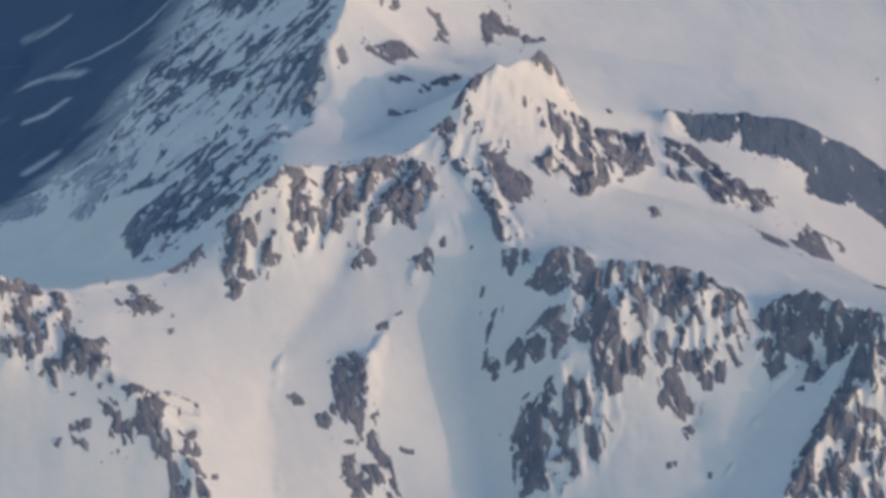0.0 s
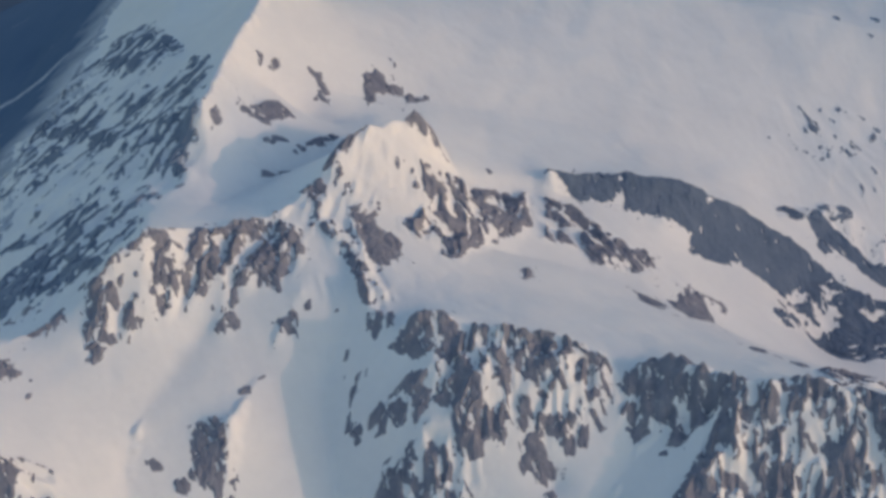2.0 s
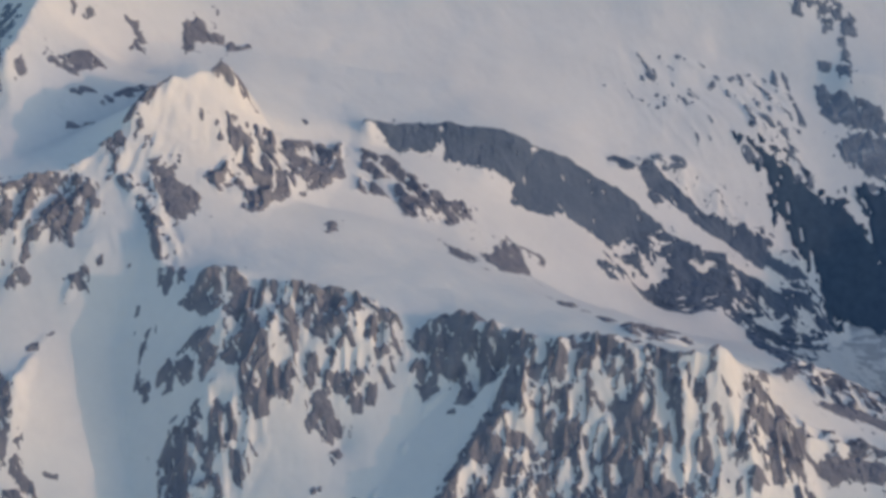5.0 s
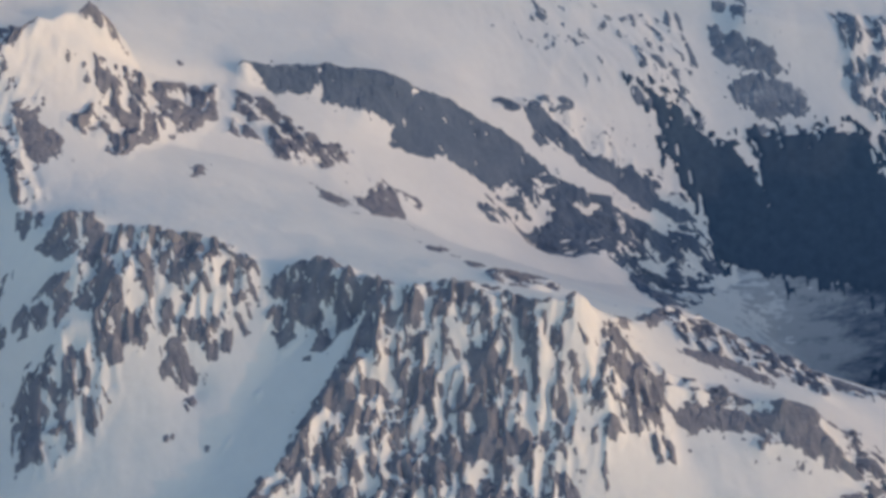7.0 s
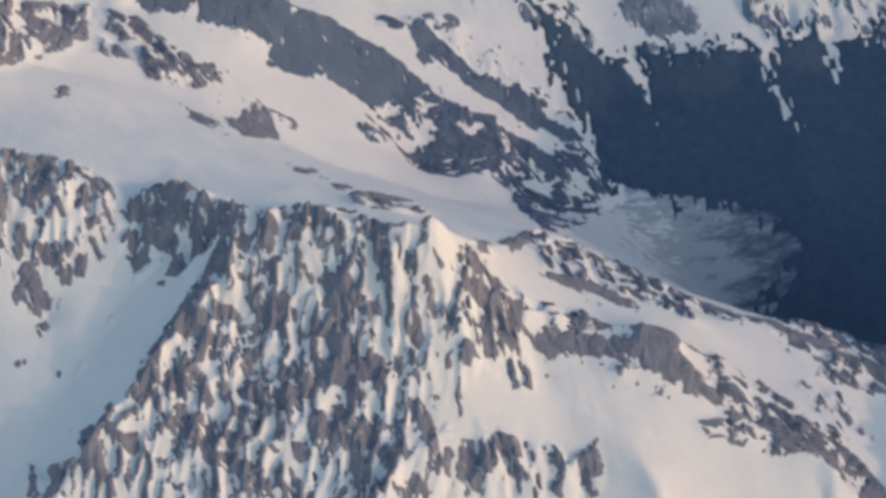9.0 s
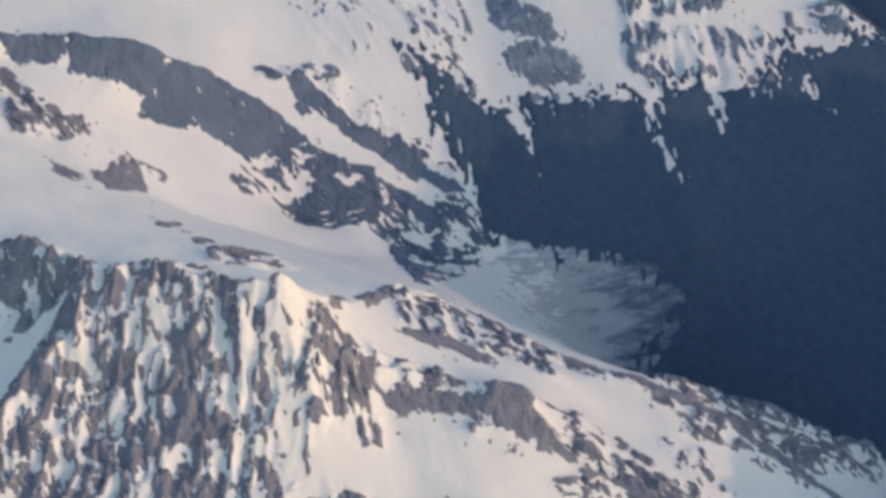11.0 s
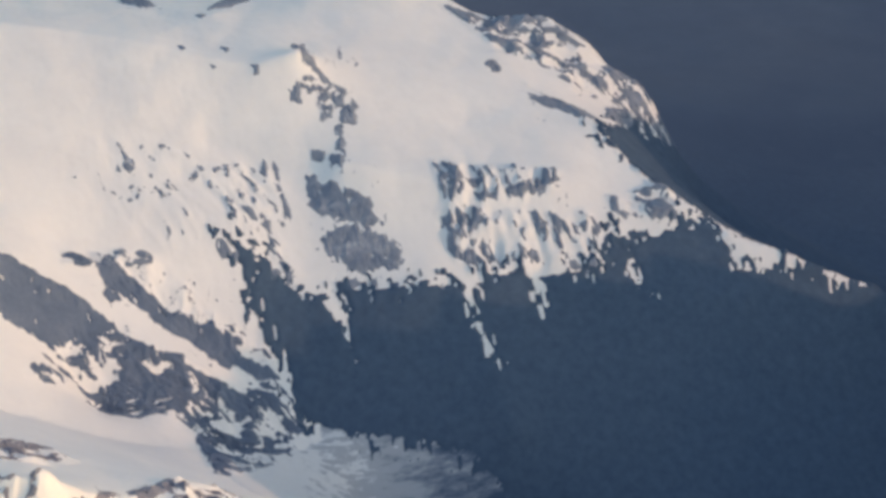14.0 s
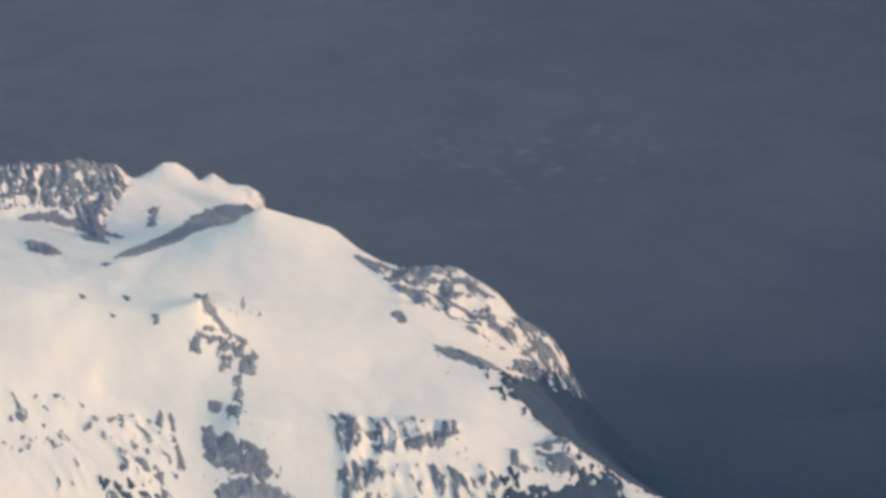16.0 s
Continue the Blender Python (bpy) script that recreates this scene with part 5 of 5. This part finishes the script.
def cells(keep):
    """The squares of a grid that touch a kept point, and the points that they use."""
    nx, ny = keep.shape
    idx = np.arange(nx * ny).reshape(nx, ny)
    quads = np.stack([idx[:-1, :-1], idx[1:, :-1], idx[1:, 1:], idx[:-1, 1:]], -1).reshape(-1, 4)
    quads = quads[keep.reshape(-1)[quads].any(1)]
    used = np.unique(quads)
    renumber = np.zeros(nx * ny, np.int64)
    renumber[used] = np.arange(len(used))
    return renumber[quads], used


def mesh_object(name, verts, quads, material, soft):
    me = bpy.data.meshes.new(name)
    me.vertices.add(len(verts))
    me.vertices.foreach_set("co", verts.reshape(-1).astype(np.float32))
    me.loops.add(quads.size)
    me.loops.foreach_set("vertex_index", quads.reshape(-1).astype(np.int32))
    me.polygons.add(len(quads))
    me.polygons.foreach_set("loop_start", (np.arange(len(quads)) * 4).astype(np.int32))
    me.update(calc_edges=True)
    me.polygons.foreach_set("use_smooth", np.full(len(quads), soft))
    me.materials.append(material)
    return new(name, me)


def sheet(name, x, y, z, keep, material, soft=True, cover=None):
    """A mesh over the grid x, y with heights z, where keep holds; cover: how much snow lies on it."""
    quads, used = cells(keep)
    ob = mesh_object(name, np.stack([x, y, z], -1).reshape(-1, 3)[used], quads, material, soft)
    if cover is not None:
        ob.data.attributes.new("snow_cover", "FLOAT", "POINT").data.foreach_set("value", cover.reshape(-1)[used].astype(np.float32))
    return ob


x, y = np.meshgrid(spread(FX0, FX1, 1.9, 3300, (235, 715)), spread(FY0, FY1, 1.9, 2900, (905, 1120)), indexing="ij")
ground = sheet("ground", x, y, ground_height(x, y), np.ones(x.shape, bool), snow_mat)
tagged(ground, "snow-covered alpine ridges and glaciers falling to valleys", "mountain", kind="structure")

# forest: a bumpy canopy that covers all the low ground round the massif
x, y = np.meshgrid(spread(FX0, FX1, 1.75, 3300), spread(1020, 1680, 1.75, 2900), indexing="ij")
wx = x + 5 * (fractal(x / 26, y / 26, 71, 4) - 0.5)
wy = y + 5 * (fractal(x / 26, y / 26, 72, 4) - 0.5)
edge = -signed_distance(wx, wy, MASSIF)
# single stands climb into the snow, thin snow streaks run down between the trees
down, over = 0.95 * x - 0.31 * y, 0.31 * x + 0.95 * y
westward = np.clip((320 - x) / 60, 0, 1)
specks = np.clip(fractal(x / 3.2, y / 5, 74, 3) - 0.52, 0, 1) * (y < 1600)
ragged = edge + 0.5 + 4 * (fractal(x / 3.5, y / 7, 76, 3) - 0.5) + 120 * specks * np.clip(1 + edge / 24, 0, 1) * (edge < 0)
streaks = np.clip(fractal(x / 2.2, y / 9, 77, 3) - 0.64, 0, 1) * np.clip(-signed_distance(x, y, TONGUE) / 20 - 0.6, 0, 1)
ragged = ragged - 90 * streaks * np.clip(1 - edge / 14, 0, 1) * (edge > 0)
feathers = np.clip(fractal(down / 20, over / 5, 79, 4) - 0.52, 0, 1)
ragged = ragged - 170 * westward * feathers * np.clip(1 - edge / 32, 0, 1) * (edge > 0)
outer = np.clip(np.maximum(np.maximum(FX0 - x, x - FX1), y - 1680) / 60, 0, 1)
lift = np.clip(ragged / 2, -1, 1) * 1.5 + 1.6 * (1 - outer) * (fractal(x / 7, y / 7, 73, 3) - 0.5)
lowland = np.clip((y - 1820 - 60 * (fractal(x / 120, y / 120, 75, 3) - 0.5)) / 10, -1, 1)
lift = lift + 4 * np.clip(np.maximum(-150 - x, x - 1250) / 300, 0, 1)
west = x < 330 + 30 * fractal(x / 60, y / 60, 78, 3)
z = ground_height(x, y) + lift
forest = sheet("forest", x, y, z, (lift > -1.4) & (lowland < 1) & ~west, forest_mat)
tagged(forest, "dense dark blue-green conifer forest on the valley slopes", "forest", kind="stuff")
cover = 0.55 * np.clip(1 - edge / 35, 0, 1) + 0.12 * (fractal(x / 90, y / 90, 80, 3) - 0.5)
for width, *points in DRIFTS:
    for (ax, ay), (bx, by) in zip(points[:-1], points[1:]):
        k = np.clip(((wx - ax) * (bx - ax) + (wy - ay) * (by - ay)) / ((bx - ax) ** 2 + (by - ay) ** 2), 0, 1)
        cover = np.maximum(cover, 0.50 * np.exp(-(np.hypot(wx - ax - k * (bx - ax), wy - ay - k * (by - ay)) / width) ** 2))
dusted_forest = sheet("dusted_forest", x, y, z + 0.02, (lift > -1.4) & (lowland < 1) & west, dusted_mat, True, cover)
tagged(dusted_forest, "shaded, haze-blue valley forest dusted with streaks of drifted snow", "forest", kind="stuff")
lift = np.minimum(lift, lowland * 4) + 14 * np.clip((y - 1835) / 60, 0, 1)
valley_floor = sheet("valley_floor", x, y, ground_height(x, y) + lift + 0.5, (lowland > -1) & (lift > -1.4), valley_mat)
tagged(valley_floor, "grey-blue valley floor with faint plots, haze put into its colour", "valley", kind="structure")


# the glacier's end: rubble thinly covered with snow
x, y = np.meshgrid(np.arange(640, 890, 1.2), np.arange(1140, 1340, 1.2), indexing="ij")
apron = signed_distance(x + 14 * (fractal(x / 14, y / 14, 81, 4) - 0.5), y + 14 * (fractal(x / 14, y / 14, 82, 4) - 0.5), TONGUE)
shape = np.clip(apron / 3, -1, 1)
lift = 0.8 * shape + 0.9 * (fractal(x / 5 - y / 16, y / 3.5, 83, 4) - 0.5)
# the snow thins out down the tongue
thinning = np.clip((x - 668 + 40 * (fractal(x / 22, y / 13, 85, 3) - 0.5)) / 165, 0, 1)
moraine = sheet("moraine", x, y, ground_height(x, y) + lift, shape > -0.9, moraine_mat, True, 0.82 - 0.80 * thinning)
tagged(moraine, "grey moraine rubble thinly covered with streaks of snow", "rubble", kind="stuff")


def rock_grid(points, step):
    px, py = [p[0] for p in points], [p[1] for p in points]
    return np.meshgrid(np.arange(min(px) - 4, max(px) + 4, step), np.arange(min(py) - 4, max(py) + 4, step), indexing="ij")


def pieces(keep):
    """Numbers the separate patches of a grid of flags: 0 where it does not hold."""
    label = np.where(keep, np.arange(1, keep.size + 1).reshape(keep.shape), 0)
    while True:
        p = np.pad(label, 1)
        best = label
        for i in (0, 1, 2):
            for j in (0, 1, 2):
                best = np.maximum(best, p[i:i + label.shape[0], j:j + label.shape[1]])
        best = np.where(keep, best, 0)
        # hurry along: take the number that the patch's own first cell has by now
        flat = np.concatenate([[0], best.reshape(-1)])
        best = np.where(keep, np.maximum(best, flat[best]), 0)
        if (best == label).all():
            return label
        label = best


PATCHES = []


def rocks(x, y, offset, large, small, group, least=7):
    """Notes each separate patch of rock that shows through the snow."""
    jag = 1.1 * (fractal(x / 3.2, y / 3.2, 91, 4) - 0.5)
    z = ground_height(x, y) + offset + jag
    label = pieces(offset > -0.35)
    numbers, counts = np.unique(label[label > 0], return_counts=True)
    for number, count in zip(numbers, counts):
        if count < least:
            continue
        mine = label == number
        i, j = np.nonzero(mine)
        cut = np.s_[max(i.min() - 2, 0):i.max() + 3, max(j.min() - 2, 0):j.max() + 3]
        area = count * (x[1, 0] - x[0, 0]) ** 2 * (1.5 if y[cut].mean() < 1180 else 1.0)
        PATCHES.append((area, x[cut], y[cut], z[cut], mine[cut], large if count > 120 else small, group))


def shards(across, along, seed):
    """Slivers with sharp edges, from 0 to 1: folded noise that runs down the slope."""
    a = abs(2 * smooth_noise(across / 2.3 + along / 7, along / 4.5, seed) - 1)
    b = abs(2 * smooth_noise(across / 1.5 - along / 6, along / 2.6, seed + 7) - 1)
    return 0.6 * a + 0.4 * b


for number, (cover, turn, grain, points) in enumerate(BANDS):
    step = 0.6 if min(p[1] for p in points) < 1180 else 0.85
    x, y = rock_grid(points, step)
    across, along, ribs = flutes(x, y, turn, 40 + number, 5.5 if grain < 0.65 else 9)
    bend = 4 * (fractal(x / 6, y / 6, 23 + number, 3) - 0.5)
    across, along = (across + bend) / grain, (along + 1.5 * bend) / grain
    inside = signed_distance(x + 6 * (fractal(x / 7, y / 7, 21, 3) - 0.5), y + 6 * (fractal(x / 7, y / 7, 22, 3) - 0.5), points)
    chute = np.clip(1 - abs(fractal(across / 8, along / 34, 360 + number, 2) - 0.5) / 0.05, 0, 1)
    pattern = 0.55 * fractal(across / 4.6, along / 9, 60 + number, 4) + 0.22 * ribs + 0.22 * fractal(x / 11, y / 11, 260 + number, 3) - 0.16 * chute
    pattern = pattern + 0.22 * shards(across, along, 660 + number)
    pattern = pattern + 0.2 * np.clip(sample(LEE, FINE, x, y, FX0, FY0), -1.2, 1.2)
    if np.mean([p[0] for p in points]) < 230 and np.mean([p[1] for p in points]) > 1200:
        pattern = pattern + 0.5 * (fractal(x / 38 + y / 120, y / 45, 560 + number, 3) - 0.5)
    if not (inside > 0).any():
        continue
    level = np.quantile(pattern[inside > 0], 1 - cover)
    offset = np.clip((pattern - level) * 14, -1.6, 1.4) - 2.5 * np.clip((1.0 - inside) / 3, 0, 1)
    rocks(x, y, offset, "jagged grey-brown rock rib between snow-filled chutes", "small grey rock showing through a steep snow face", "rocks of the broken faces")

for number, points in enumerate(OUTCROPS):
    size = max(np.ptp([p[0] for p in points]), np.ptp([p[1] for p in points]))
    x, y = rock_grid(points, 0.55 if size < 40 else 0.8)
    wobble = min(3.0, 0.18 * size)
    fray = min(4.5, 0.36 * size)
    inside = signed_distance(x + wobble * (fractal(x / 5, y / 5, 31, 4) - 0.5), y + 1.6 * wobble * (fractal(x / 5, y / 5, 32, 4) - 0.5), points)
    inside = inside + fray * (0.6 * fractal(x / 2.2, y / 5.5, 35, 3) + 0.4 * shards(x, y, 37) - 0.46)
    crag = 1 - abs(2 * fractal(x / 6, y / 10, 33 + number, 4) - 1) * 2.2
    if size > 90:
        crag = 0.4 * crag + 0.4
    inside = inside - 0.15
    flecks = np.clip((fractal(x / 2.0 + y / 9, y / 4.2, 39, 3) - 0.63) * 9, 0, 1) if 9 < size < 34 else np.clip((fractal(x / 2.6 + y / 9, y / 6, 39, 3) - 0.73) * 9, 0, 1)
    offset = -1.6 * flecks + np.clip(inside / min(2.0, 0.1 * size), -1.2, 1) * 0.7 + 0.1 + np.clip(size / 20, 0.2, 0.9) * (crag - 0.3)
    rocks(x, y, offset, "dark grey rock buttress rising from a snow slope", "small dark rock poking out of smooth snow", "rock outcrops", 3)

# the largest rocks are things of their own, the rubble between them is joined
PATCHES.sort(key=lambda patch: -patch[0])


def is_shaded_rock(x, y):
    """The back cliffs, the bands below the east face and the west flank get the rock with shade in its colour."""
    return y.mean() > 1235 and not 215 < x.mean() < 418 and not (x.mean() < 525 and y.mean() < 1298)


def is_dusted(x, y):
    """Thin snow lies on the rock of the west flank and the east face."""
    east_face = x.mean() > 600 and y.mean() > 1335
    return east_face or x.mean() < 232 and y.mean() > 1195 and x.mean() - 0.33 * (y.mean() - 1195) < 180


for area, x, y, z, keep, label, group in PATCHES[:300]:
    slate = is_shaded_rock(x, y)
    label = label.replace("dark grey rock", "blue-grey shade-tinted rock").replace("grey-brown rock", "blue-grey shade-tinted rock").replace("grey rock", "blue-grey shade-tinted rock").replace("dark rock", "dark slate") if slate else label
    tagged(sheet("rock", x, y, z, keep, flank_mat if is_dusted(x, y) else shaded_rock_mat if slate else rock_mat, False), label, "rock", group)
for name, kept, rubble_mat, label in (
        ("rubble", lambda x, y: not is_shaded_rock(x, y) and not is_dusted(x, y), rock_mat, "many small grey rocks sticking out of the snow"),
        ("slate_rubble", lambda x, y: is_shaded_rock(x, y) and not is_dusted(x, y), shaded_rock_mat, "many small dark slates sticking out of the snow"),
        ("dusted_rubble", is_dusted, flank_mat, "many snow-dusted rocks on the flanks")):
    verts, faces, count = [], [], 0
    for area, x, y, z, keep, _, group in PATCHES[300:]:
        if not kept(x, y):
            continue
        quads, used = cells(keep)
        verts.append(np.stack([x, y, z], -1).reshape(-1, 3)[used])
        faces.append(quads + count)
        count += len(used)
    loose = mesh_object(name, np.concatenate(verts), np.concatenate(faces), rubble_mat, False)
    tagged(loose, label, "rocks", kind="stuff")
